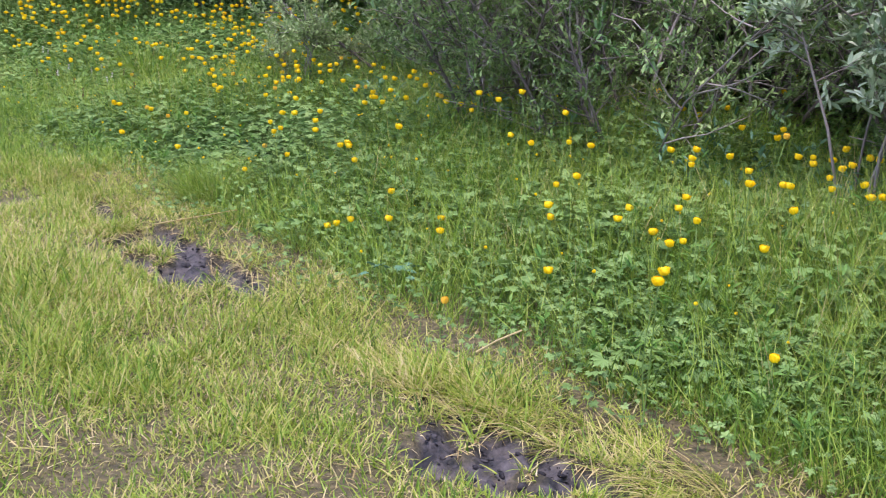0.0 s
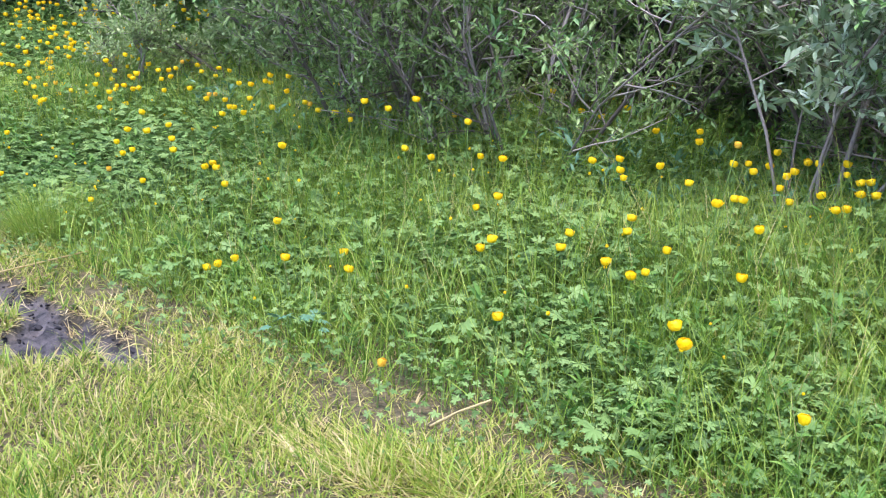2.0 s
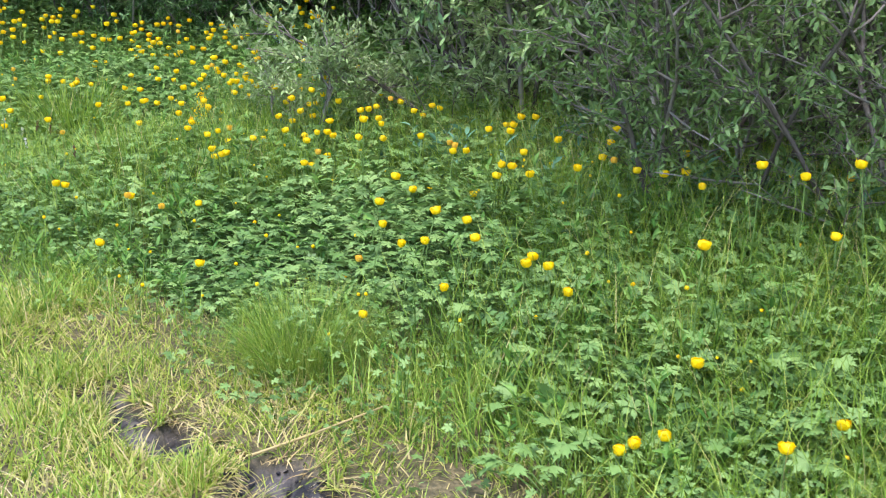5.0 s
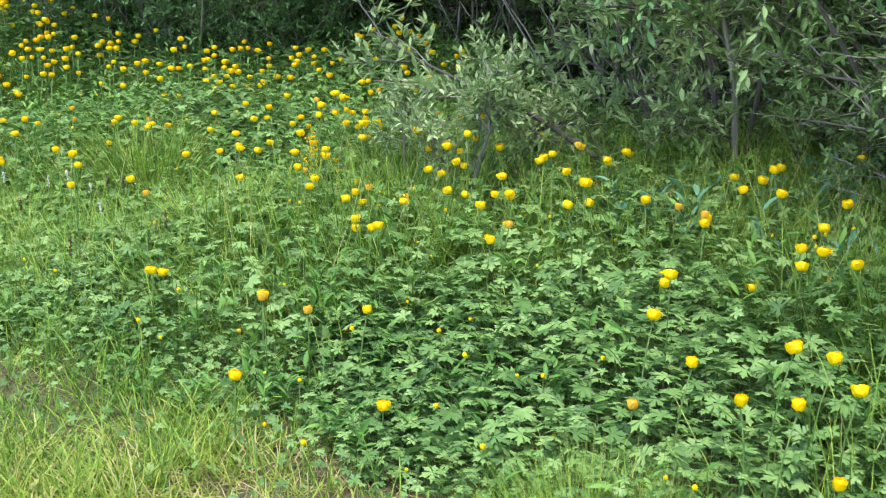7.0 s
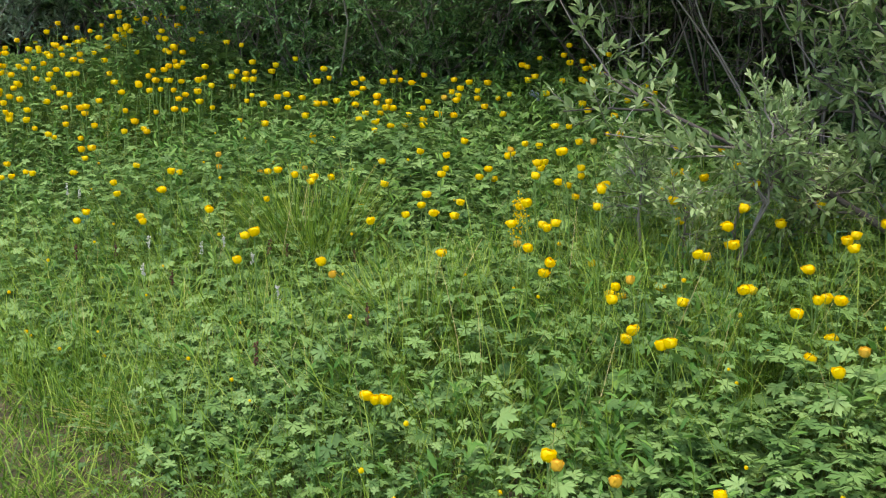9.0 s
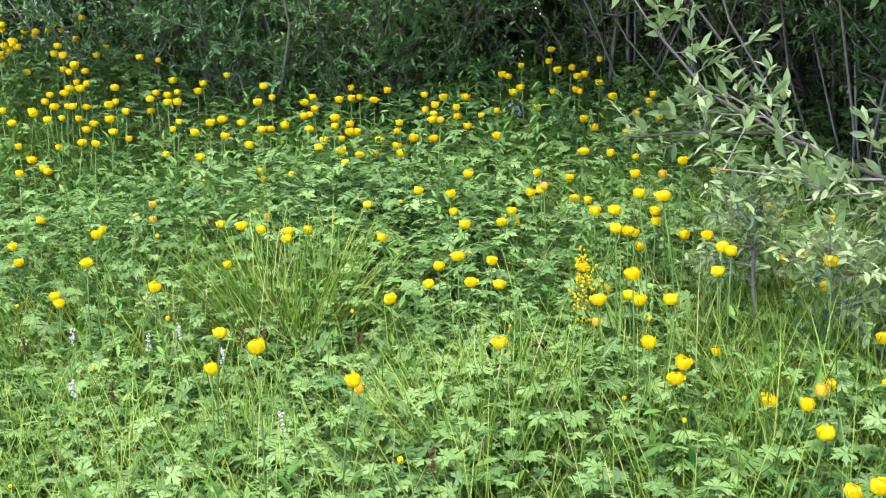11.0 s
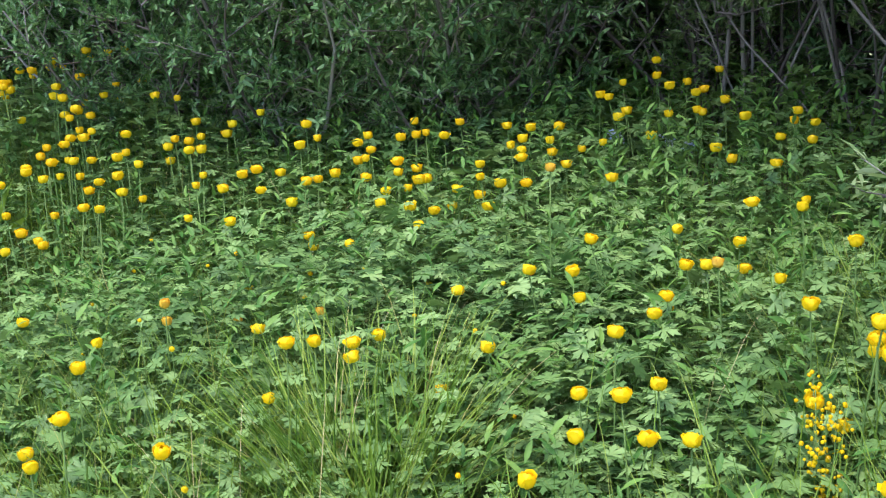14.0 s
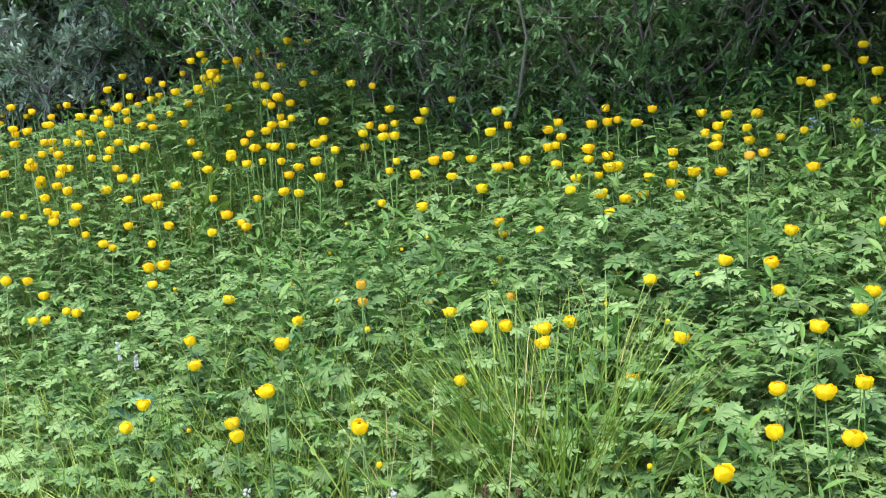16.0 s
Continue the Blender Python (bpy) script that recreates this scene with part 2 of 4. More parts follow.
def lobed_template(lobes=5, notch=0.24):
    """A palmate leaf of radius 1: deep lobes with side teeth, cupped."""
    out = [(0, 0, 0)]
    for k in range(lobes):
        a = radians(-115 + 230 * k / (lobes - 1))
        long = 1.0 - 0.12 * abs(k - (lobes - 1) / 2)
        step = radians(230 / (lobes - 1))
        for da, r in ((-0.5, notch), (-0.37, 0.74), (-0.2, 0.67), (0, 1.0), (0.2, 0.67), (0.37, 0.74)):
            b = a + da * step
            q = r * long
            out.append((q * math.sin(b), 0.1 + q * math.cos(b), 0.1 * q - 0.22 * q * q + (0.05 if da == -0.5 else 0)))
    n = len(out) - 1
    t = [(0, k + 1, k) for k in range(1, n)]
    return np.array(out, float), np.array(t)


def willow_template():
    """An oval willow leaf of length 1, folded along its midrib."""
    v = [(0, 0, 0), (-0.14, 0.3, 0.05), (0, 0.3, 0), (0.14, 0.3, 0.05), (-0.15, 0.62, 0.03), (0, 0.62, -0.03), (0.15, 0.62, 0.03), (0, 1, -0.1)]
    t = [(0, 2, 1), (0, 3, 2), (1, 2, 5), (1, 5, 4), (2, 3, 6), (2, 6, 5), (4, 5, 7), (5, 6, 7)]
    return np.array(v, float), np.array(t)


BLADE_T, LOBED_T, WILLOW_T = blade_template(), lobed_template(), willow_template()
LOBED_7 = lobed_template(7, 0.5)


def turned(n, pitch_lo, pitch_hi, size, r, wide=1.0, roll=0.3):
    """Random yaw, with the blade raised by a pitch between the two, in degrees."""
    yaw = r.uniform(0, 2 * np.pi, n)
    p = np.radians(r.uniform(pitch_lo, pitch_hi, n))
    ahead = np.stack([np.cos(yaw) * np.cos(p), np.sin(yaw) * np.cos(p), np.sin(p)], 1)
    hint = np.tile([0, 0, 1.0], (n, 1)) + r.normal(0, roll, (n, 3))
    m = frames(ahead, hint)
    s = np.asarray(size).reshape(-1, 1, 1) * np.ones((n, 1, 1))
    w = np.asarray(wide).reshape(-1, 1) * np.ones((n, 1))
    m = m * s
    m[:, :, 0] *= w
    return m


# ---- ground ----
def build_ground():
    far = np.array([18, 30, 60, 150, 600])
    xs = np.concatenate([-far[::-1], np.arange(-9, 4.6, 0.04), far[1:]])
    ys = np.concatenate([-far[::-1][:4], np.arange(-3, 14.5, 0.04), far])
    gx, gy = np.meshgrid(xs, ys)
    z = land(gx, gy)
    v = np.stack([gx, gy, z], 2).reshape(-1, 3)
    nx = len(xs)
    i = (np.arange(len(ys) - 1)[:, None] * nx + np.arange(nx - 1)).ravel()
    t = np.concatenate([np.stack([i, i + 1, i + nx], 1), np.stack([i + 1, i + nx + 1, i + nx], 1)])
    me = tri_mesh("ground", v, t, [SOIL])
    me.attributes.new("mud", "FLOAT", "POINT").data.foreach_set("value", mud_at(gx, gy).ravel().astype(np.float32))
    uu, ww = across(gx, gy), along(gx, gy)
    turf = np.clip(np.maximum(np.maximum(-2.2 - uu, uu - 8), np.maximum(-4 - ww, ww - 10)) + 0.5 * waves(gx, gy, 2, 9), 0, 1)
    me.attributes.new("turf", "FLOAT", "POINT").data.foreach_set("value", turf.ravel().astype(np.float32))
    tagged(new("ground", me), "earth ground with a muddy wheel rut, rising to the hedge", "ground", kind="structure")


build_ground()


def build_clods():
    """Lumps of wet earth in the rut."""
    bm = bmesh.new()
    bmesh.ops.create_icosphere(bm, subdivisions=1, radius=1)
    v = np.array([q.co for q in bm.verts])
    t = np.array([[q.index for q in f.verts] for f in bm.faces])
    bm.free()
    r = np.random.default_rng(17)
    x, y = spot(r.uniform(-0.4, 0.3, 9000), r.uniform(-3, 1.6, 9000))
    ok = (mud_at(x, y) > 0.25) & (r.uniform(0, 1, 9000) < 0.2 + 0.2 * waves(x, y, 12, 18))
    x, y = x[ok], y[ok]
    n = len(x)
    m = r.normal(0, 0.3, (n, 3, 3)) + np.diag([1.2, 1.2, 0.6])
    m *= (0.004 + 0.012 * r.uniform(0, 1, n) ** 3)[:, None, None]
    vv, tt = spread(v, t, m, np.stack([x, y, land(x, y)], 1))
    me = tri_mesh("mud_clods", vv, tt, [MUD])
    tagged(new("mud_clods", me), "lumps of dark wet earth in the rut", "mud", kind="stuff")


MUD = ramp_material("wet_mud", [(0.009, 0.009, 0.012), (0.026, 0.025, 0.03), (0.06, 0.056, 0.06)], 0.7, 0, 80, 0.6)
build_clods()


# ---- willow hedge ----
def limb(start, way, long, r0, r1, bend, r, n=6):
    """Points and radii of a crooked limb that bends upward."""
    pts, d = [np.array(start, float)], np.array(way, float)
    for _ in range(n):
        d = d + r.normal(0, 0.14, 3) + np.array([0, 0, bend])
        d /= np.linalg.norm(d)
        pts.append(pts[-1] + d * long / n)
    return np.array(pts), np.linspace(r0, r1, n + 1)


def willow(seed, height, width, stems, leaf, leaf_size, bare=0.3, twigs=5, leaves=13, lean=(0, 0), reach=1.0, thick=1.0):
    """A many-stemmed willow bush: crooked limbs from one base, twigs and leaves."""
    r = np.random.default_rng(seed)
    wood, tips = [], []
    for s in range(stems):
        a = 2 * np.pi * (s + r.uniform(-0.3, 0.3)) / stems
        out = r.uniform(0.25, 1.0) * width / height
        way = np.array([math.cos(a) * out + lean[0], math.sin(a) * out + lean[1], 1.0])
        way /= np.linalg.norm(way)
        base = np.array([math.cos(a) * 0.1, math.sin(a) * 0.1, -0.08])
        p, rad = limb(base, way, height * r.uniform(0.85, 1.2), r.uniform(0.008, 0.02) * thick, 0.004, 0.02, r, 7)
        wood.append(tube(p, rad, 5))
        for b in range(10):
            f = bare + (1 - bare) * (b + r.uniform(0, 1)) / 10
            k = min(int(f * 7), 6)
            q = p[k] + (p[k + 1] - p[k]) * (f * 7 - k)
            side = r.normal(0, 1, 3) * [1, 1, 0.4] + (p[k + 1] - p[k]) / np.linalg.norm(p[k + 1] - p[k]) * 0.7
            side /= np.linalg.norm(side)
            bp, brad = limb(q, side, reach * r.uniform(0.25, 0.55) * (0.6 + 0.4 * height / 2), 0.006, 0.0025, 0.05, r, 4)
            wood.append(tube(bp, brad, 3))
            for _ in range(twigs):
                g = r.uniform(0.15, 1.0)
                k2 = min(int(g * 4), 3)
                tq = bp[k2] + (bp[k2 + 1] - bp[k2]) * (g * 4 - k2)
                td = r.normal(0, 0.8, 3) + side * 0.6 + [0, 0, 0.35]
                td /= np.linalg.norm(td)
                tl = r.uniform(0.1, 0.24)
                wood.append(tube([tq, tq + td * tl * 0.5 + r.normal(0, 0.01, 3), tq + td * tl], [0.002, 0.0016, 0.001], 3))
                tips.append((tq, td, tl))
    tq = np.array([q for q, _, _ in tips])
    td = np.array([d for _, d, _ in tips])
    tl = np.array([q for _, _, q in tips])
    n = len(tips)
    at = (tq[:, None] + td[:, None] * tl[:, None, None] * r.uniform(0.1, 1.05, (n, leaves, 1))).reshape(-1, 3)
    ahead = (td[:, None] * 0.8 + r.normal(0, 0.62, (n, leaves, 3))).reshape(-1, 3) + [0, 0, 0.12]
    m = frames(ahead, np.tile([0, 0, 1.0], (len(at), 1)) + r.normal(0, 0.45, (len(at), 3)))
    m *= (leaf_size * r.uniform(0.6, 1.25, len(at)))[:, None, None]
    root = new("willow_bush")
    v, t = join(wood)
    part("trunk", tri_mesh("willow_limbs", v, t, [BARK]), root, "bare grey crooked stems")
    v, t = spread(*WILLOW_T, m, at)
    part("crown", tri_mesh("willow_leaves", v, t, [leaf]), root)
    return root


def set_bush(ob, x, y, turn, size, first):
    m = pose(x, y, float(land(x, y)), 0, 0, turn) @ Matrix.Diagonal((size, size, size, 1))
    if first:
        ob.matrix_basis = m
        return ob
    return copy_thing(ob, m)


HEDGE = "willow bushes of the hedge"
grey = willow(3, 1.5, 0.24, 6, GREY, 0.066, 0.52, 5, 13, (0, 0), 0.46)
tagged(grey, "silvery grey-leaved willow bush at the meadow's edge", "bush", HEDGE)
set_bush(grey, 2.12, 5.3, 40, 1.0, True)
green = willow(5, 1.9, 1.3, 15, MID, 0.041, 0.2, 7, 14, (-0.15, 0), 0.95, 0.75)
tagged(green, "green willow bush with bare grey stems below", "bush", HEDGE)
set_bush(green, 1.15, 6.55, 0, 1.0, True)
dense = willow(8, 1.9, 1.3, 16, WILLOW, 0.05, 0.04, 8, 19, (0, 0), 0.95, 0.8)
tagged(dense, "dense dark green willow bush in the hedge", "bush", HEDGE)
set_bush(dense, -3.3, 12.8, 0, 1.0, True)
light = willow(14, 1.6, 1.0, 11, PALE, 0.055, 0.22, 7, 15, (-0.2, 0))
tagged(light, "light green willow bush with slanting stems", "bush", HEDGE)
set_bush(light, -0.05, 8.9, 0, 1.0, True)
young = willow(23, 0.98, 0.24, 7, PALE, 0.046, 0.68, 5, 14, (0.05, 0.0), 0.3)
tagged(young, "small pale-leaved willow shrub standing among the flowers", "bush", HEDGE)
set_bush(young, -1.27, 8.95, 20, 0.8, True)
for x, y, turn, size in ((0.4, 7.3, 100, 1.0), (2.75, 5.9, 60, 1.0), (1.9, 7.4, 200, 1.1), (-1.1, 12.7, 250, 1.0), (0.2, 12.2, 30, 1.0), (0.75, 7.9, 10, 1.05)):
    set_bush(green, x, y, turn, size, False)
rows = [(-4.1, 13.6, 70, 1.0), (-2.2, 12.7, 140, 1.0), (-5.2, 14.3, 15, 1.0), (-6.9, 14.8, 200, 1.1), (1.5, 11.2, 15, 1.1), (0.9, 9.7, 300, 1.1)]
rows += [(2.2, 8.9, 80, 1.2), (3.3, 6.9, 120, 1.2), (3.5, 5.3, 10, 1.1), (3.1, 4.0, 95, 1.0), (0.6, 10.9, 40, 1.0)]
rows += [(-4.5, 13.7, 20, 0.75), (-3.75, 12.8, 120, 0.75), (-3.1, 12.6, 220, 0.75), (-2.5, 12.6, 300, 0.75), (-0.2, 12.9, 60, 1.1), (0.6, 11.7, 160, 0.9)]
for x, y, turn, size in rows:
    set_bush(dense, x, y, turn, size, False)
# Hidden rows behind the hedge, added to block light and close sky gaps.
thicket = willow(41, 1.9, 1.3, 13, WILLOW, 0.09, 0.05, 6, 9)
tagged(thicket, "dark green willow bush in the hidden back rows added to block the sky", "bush", HEDGE)
set_bush(thicket, -9.2, 15.0, 0, 1.35, True)
rows = [(-9.2 + 1.05 * k, 15.0 - 0.12 * k, 47 * k, 1.35) for k in range(1, 10)]
rows += [(-11 + 1.5 * k, 17.0 - 0.15 * k, 61 * k, 1.9) for k in range(11)]
rows += [(1.0, 13.2, 20, 1.7), (2.2, 12.4, 77, 1.7), (2.9, 11.2, 130, 1.7), (3.2, 10.0, 200, 1.6), (3.6, 8.7, 250, 1.6), (4.3, 7.4, 310, 1.5), (4.6, 6.0, 33, 1.4), (4.5, 4.6, 66, 1.3)]
for x, y, turn, size in rows:
    set_bush(thicket, x, y, turn, size, False)
# Added willows: their crowns, above the view, shade the meadow's hedge side.
tall = willow(31, 3.1, 1.7, 15, WILLOW, 0.06, 0.42, 6, 13, (-0.16, -0.08), 1.2, 0.55)
tagged(tall, "tall willow on bare grey stems, its unseen arching crown added to shade the meadow", "bush", HEDGE)
set_bush(tall, -0.45, 12.25, 0, 1.0, True)
for x, y, turn, size in ((-0.85, 12.7, 60, 0.95), (-0.1, 11.2, 25, 1.0), (0.35, 10.0, 340, 1.0), (0.95, 7.7, 15, 0.9)):
    set_bush(tall, x, y, turn, size, False)
for x, y, turn, size in ((-5.7, 13.6, 100, 0.75), (-6.1, 13.8, 10, 0.75), (-5.4, 13.9, 60, 0.8)):
    set_bush(grey, x, y, turn, size, False)
set_bush(light, 0.6, 8.6, 340, 1.0, False)


# ---- meadow herbage ----
def lots(n, u0, u1, w0, w1, r):
    return spot(r.uniform(u0, u1, n), r.uniform(w0, w1, n))


def stuff(name, label, category, v, t, mats, index=None):
    return tagged(new(name, tri_mesh(name, v, t, mats, index)), label, category, kind="stuff")


def grass_cover(name, label, mat, n, u0, u1, w0, w1, tall, wide, low, high, seed, keep=None):
    r = np.random.default_rng(seed)
    x, y = lots(n, u0, u1, w0, w1, r)
    ok = (mud_at(x, y) < 0.3) if keep is None else keep(x, y, r)
    x, y = x[ok], y[ok]
    size = tall(x, y) * r.uniform(0.55, 1.25, len(x))
    at = np.stack([x, y, land(x, y) - 0.01], 1)
    m = turned(len(x), low, high, size, r, wide / np.maximum(size, 0.03) * r.uniform(0.7, 1.3, len(x)))
    v, t = spread(*BLADE_T, m, at)
    return stuff(name, label, "grass", v, t, [mat])


def flat(h):
    return lambda x, y: np.full(len(x), h) * (1 - 0.45 * np.exp(-(((across(x, y) + 0.33) / 0.2) ** 2)) * (along(x, y) < 1.5)) * np.clip(1 + 0.45 * waves(x, y, 3, 31) + 0.3 * waves(x, y, 11, 32), 0.35, 2)


def ragged(x, y, r):
    u = across(x, y) + 0.16 * waves(x, y, 5, 21) + 0.1 * waves(x, y, 13, 22)
    return (mud_at(x, y) < 0.3) & (r.uniform(0, 1, len(x)) < np.clip(0.55 - u * 2.2, 0.1, 1)) & (r.uniform(0, 1, len(x)) < 0.8 + 0.4 * waves(x, y, 6, 23))


def thin(x, y, r):
    return (mud_at(x, y) < 0.25) & (r.uniform(0, 1, len(x)) < 0.75 + 0.35 * waves(x, y, 5, 14))


def lit_meadow(x, y, r):
    far = np.clip(1.15 - along(x, y) / 20, 0.7, 1)
    return r.uniform(0, 1, len(x)) < (0.55 + 0.5 * waves(x, y, 2.2, 15)) * far


grass_cover("path_grass", "short yellow-green grass on the trodden path", GRASS, 150000, -2.4, 0.55, -3.4, 2.7, flat(0.085), 0.0055, 12, 85, 1, ragged)
grass_cover("trampled_straw", "dry straw lying in the path's grass", STRAW, 25000, -2.4, -0.1, -3.4, 3.6, flat(0.09), 0.004, 0, 40, 7)
grass_cover("path_green_grass", "fresh green blades in the path's grass", BLADE, 52000, -2.4, 0.5, -3.4, 3.6, flat(0.1), 0.006, 25, 85, 12, ragged)
grass_cover("fine_grass", "thin pale grass stalks above the meadow leaves", GRASS, 12000, 0.6, 3.0, -3.5, 8.5, lambda x, y: (0.1 + 1.5 * herbage(x, y)) * np.interp(y, [9.5, 11], [1, 0.7]), 0.0028, 62, 89, 13, lit_meadow)
grass_cover("verge_grass", "sparse dry grass beside the muddy rut", GRASS, 48000, -0.2, 1.05, -3.4, 2.5, flat(0.07), 0.005, 8, 70, 2, thin)
grass_cover("straw_litter", "flattened dry straw beside the muddy rut", STRAW, 62000, -0.35, 1.0, -3.4, 2.1, flat(0.07), 0.0045, -5, 22, 3, thin)
grass_cover("outer_grass", "short grass on the open side of the path", GRASS, 60000, -7, -1.8, -7, 9.5, flat(0.13), 0.011, 30, 85, 4)
grass_cover("path_grass_far", "short green grass further along the path", BLADE, 60000, -1.8, 0.9, 2.0, 9.5, flat(0.11), 0.0055, 10, 80, 5)
grass_cover("meadow_grass", "fresh green grass among the meadow herbs", BLADE, 155000, 0.4, 3.4, -3.6, 9.5, lambda x, y: (0.08 + 1.25 * herbage(x, y)) * np.interp(y, [9.5, 11], [1, 0.62]), 0.005, 45, 89, 6, lit_meadow)
grass_cover("hedge_grass", "rank grass in the shade behind the hedge", BLADE, 16000, 3.8, 8.0, -4, 10, lambda x, y: 0.05 + 0.6 * herbage(x, y), 0.012, 40, 88, 9, lit_meadow)


def herb_cover(name, label, n, u0, u1, w0, w1, size, seed, template, mat, lift=(0.25, 1.0), pitch=(-30, 35)):
    r = np.random.default_rng(seed)
    x, y = lots(n, u0, u1, w0, w1, r)
    edge = across(x, y) + 0.22 * waves(x, y, 4.5, 25) > u0 + 0.18
    ok = edge & (mud_at(x, y) < 0.2) & (r.uniform(0, 1, n) < (0.68 + 0.5 * waves(x, y, 3.4, seed)) * np.clip((across(x, y) - 0.25) / 0.5, 0.25, 1))
    x, y = x[ok], y[ok]
    n = len(x)
    h = herbage(x, y) * r.uniform(*lift, n)
    at = np.stack([x, y, land(x, y) + h], 1)
    s = size * r.uniform(0.55, 1.3, n)
    m = turned(n, *pitch, s, r)
    v1, t1 = spread(*template, m, at)
    stalk = np.array([(-0.5, 0, 0), (0.5, 0, 0), (0, 0.2, 1.0)], float)
    yaw = r.uniform(0, 6.28, n)
    sm = np.zeros((n, 3, 3))
    sm[:, 0, 0], sm[:, 1, 0] = np.cos(yaw) * 0.003, np.sin(yaw) * 0.003
    sm[:, 2, 2] = h + 0.03
    root = at - np.stack([0 * h, 0 * h, h + 0.02], 1)
    v2, t2 = spread(stalk, np.array([(0, 1, 2)]), sm, root)
    v, t = join([(v1, t1), (v2, t2)])
    return stuff(name, label, "herb leaves", v, t, [mat])


herb_cover("herb_leaves", "deeply lobed green globeflower and cranesbill leaves", 31000, 0.42, 2.9, -3.6, 5.2, 0.036, 41, LOBED_T, HERB, (0.25, 1.0), (-28, 24))
herb_cover("herb_leaves_far", "lobed green leaves of the meadow towards the hedge", 34000, 0.4, 4.3, 3.4, 9.0, 0.04, 42, LOBED_T, HERB, (0.25, 1.0), (-28, 24))
herb_cover("meadow_leaves", "crowded lobed leaves below the flowers", 18000, 0.3, 3.0, 3.4, 9.5, 0.04, 47, LOBED_T, HERB, (0.7, 1.2), (-24, 20))
herb_cover("upper_leaves", "pale green lobed leaves above the meadow grass", 19000, 0.6, 3.0, -3.6, 4.2, 0.039, 48, LOBED_T, HERB, (0.75, 1.25), (-24, 20))
herb_cover("big_herb_leaves", "broad lobed pale green leaves in the meadow", 5200, 0.55, 2.9, -3.6, 6.5, 0.05, 43, LOBED_7, HERB, (0.65, 1.15), (-25, 22))
herb_cover("verge_leaves", "small flat leaves at the edge of the path", 15000, -0.02, 0.9, -3.4, 5.0, 0.021, 44, LOBED_T, HERB, (0.5, 1.2))
herb_cover("hedge_foot_leaves", "green leaves on the bank at the hedge's foot", 12000, 4.0, 6.8, 1.0, 7.5, 0.05, 46, LOBED_T, HERB, (0.3, 1.0))
herb_cover("shade_leaves", "green leaves in the shade under the hedge", 9000, 2.5, 4.4, -3.5, 8.5, 0.05, 45, LOBED_T, HERB, (0.3, 1.0))


def leafy_stems(name, label, n, u0, u1, w0, w1, seed, mat=LANCE, leaf=0.05):
    """Upright stems set with narrow leaves."""
    r = np.random.default_rng(seed)
    x, y = lots(n, u0, u1, w0, w1, r)
    ok = r.uniform(0, 1, n) < 0.6 + 0.5 * waves(x, y, 2.7, seed)
    x, y = x[ok], y[ok]
    n = len(x)
    h = herbage(x, y) * r.uniform(0.8, 1.45, n)
    k = 13
    f = np.linspace(0.25, 1.0, k)
    leanx, leany = r.normal(0, 0.12, n), r.normal(0, 0.12, n)
    at = np.stack([x[:, None] + leanx[:, None] * h[:, None] * f, y[:, None] + leany[:, None] * h[:, None] * f, land(x, y)[:, None] + h[:, None] * f], 2).reshape(-1, 3)
    m = turned(n * k, 5, 60, leaf * r.uniform(0.6, 1.3, n * k), r, 0.8)
    v1, t1 = spread(*WILLOW_T, m, at)
    stalk = np.array([(-0.5, 0, 0), (0.5, 0, 0), (0, 0, 1.0)], float)
    sm = np.zeros((n, 3, 3))
    sm[:, 0, 0] = 0.004
    sm[:, 0, 2], sm[:, 1, 2], sm[:, 2, 2] = leanx * h, leany * h, h
    v2, t2 = spread(stalk, np.array([(0, 1, 2)]), sm, np.stack([x, y, land(x, y)], 1))
    v, t = join([(v1, t1), (v2, t2)])
    return stuff(name, label, "herbs", v, t, [mat])


leafy_stems("narrow_leaved_herbs", "upright stems with narrow green leaves among the grass", 3600, 0.5, 4.0, -3.5, 8.8, 51)

leafy_stems("hedge_foot_herbs", "leafy green stems crowding at the hedge's foot", 1500, 1.8, 5.2, 3.8, 9.0, 52)
leafy_stems("bluish_herbs", "bluish-green leafy stems at the foot of the willows", 520, 2.15, 3.3, -2.5, 3.2, 53, BLUISH, 0.075)


# ---- globeflowers ----
def sepal_globe(tip, rings, radius, flatness, seed):
    """A globe of overlapping cupped sepals round its centre at the origin; the outer ones open wider, with wavy rims."""
    r = np.random.default_rng(seed)
    v, t = [(0, 0, -0.9 * radius * flatness)], []
    for ring, count in enumerate(rings):
        for k in range(count):
            a = 2 * np.pi * (k + 0.5 * ring) / count + r.uniform(-0.25, 0.25)
            top = radians(tip + r.uniform(-9, 12) + 21 * ring)
            half = np.pi / count * 1.4
            flare = r.uniform(-0.02, 0.16) * ring
            base = len(v)
            for i in range(1, 5):
                ph = radians(172) + (top - radians(172)) * i / 4
                for j in (-1, 0, 1):
                    b = a + j * half * (0.5, 0.85, 1.0, 0.8)[i - 1]
                    lift = radians(13) * abs(j) if i == 4 else 0
                    q = radius * (0.84 + 0.09 * ring + (0.04 if j == 0 else 0) + (flare if i == 4 else 0)) * r.uniform(0.95, 1.05)
                    v.append((q * math.sin(ph + lift) * math.cos(b), q * math.sin(ph + lift) * math.sin(b), q * math.cos(ph + lift) * flatness))
            t += [(0, base + 1, base), (0, base + 2, base + 1)]
            for i in range(3):
                for j in range(2):
                    c = base + 3 * i + j
                    t += [(c, c + 1, c + 3), (c + 1, c + 4, c + 3)]
    return np.array(v, float), np.array(t)


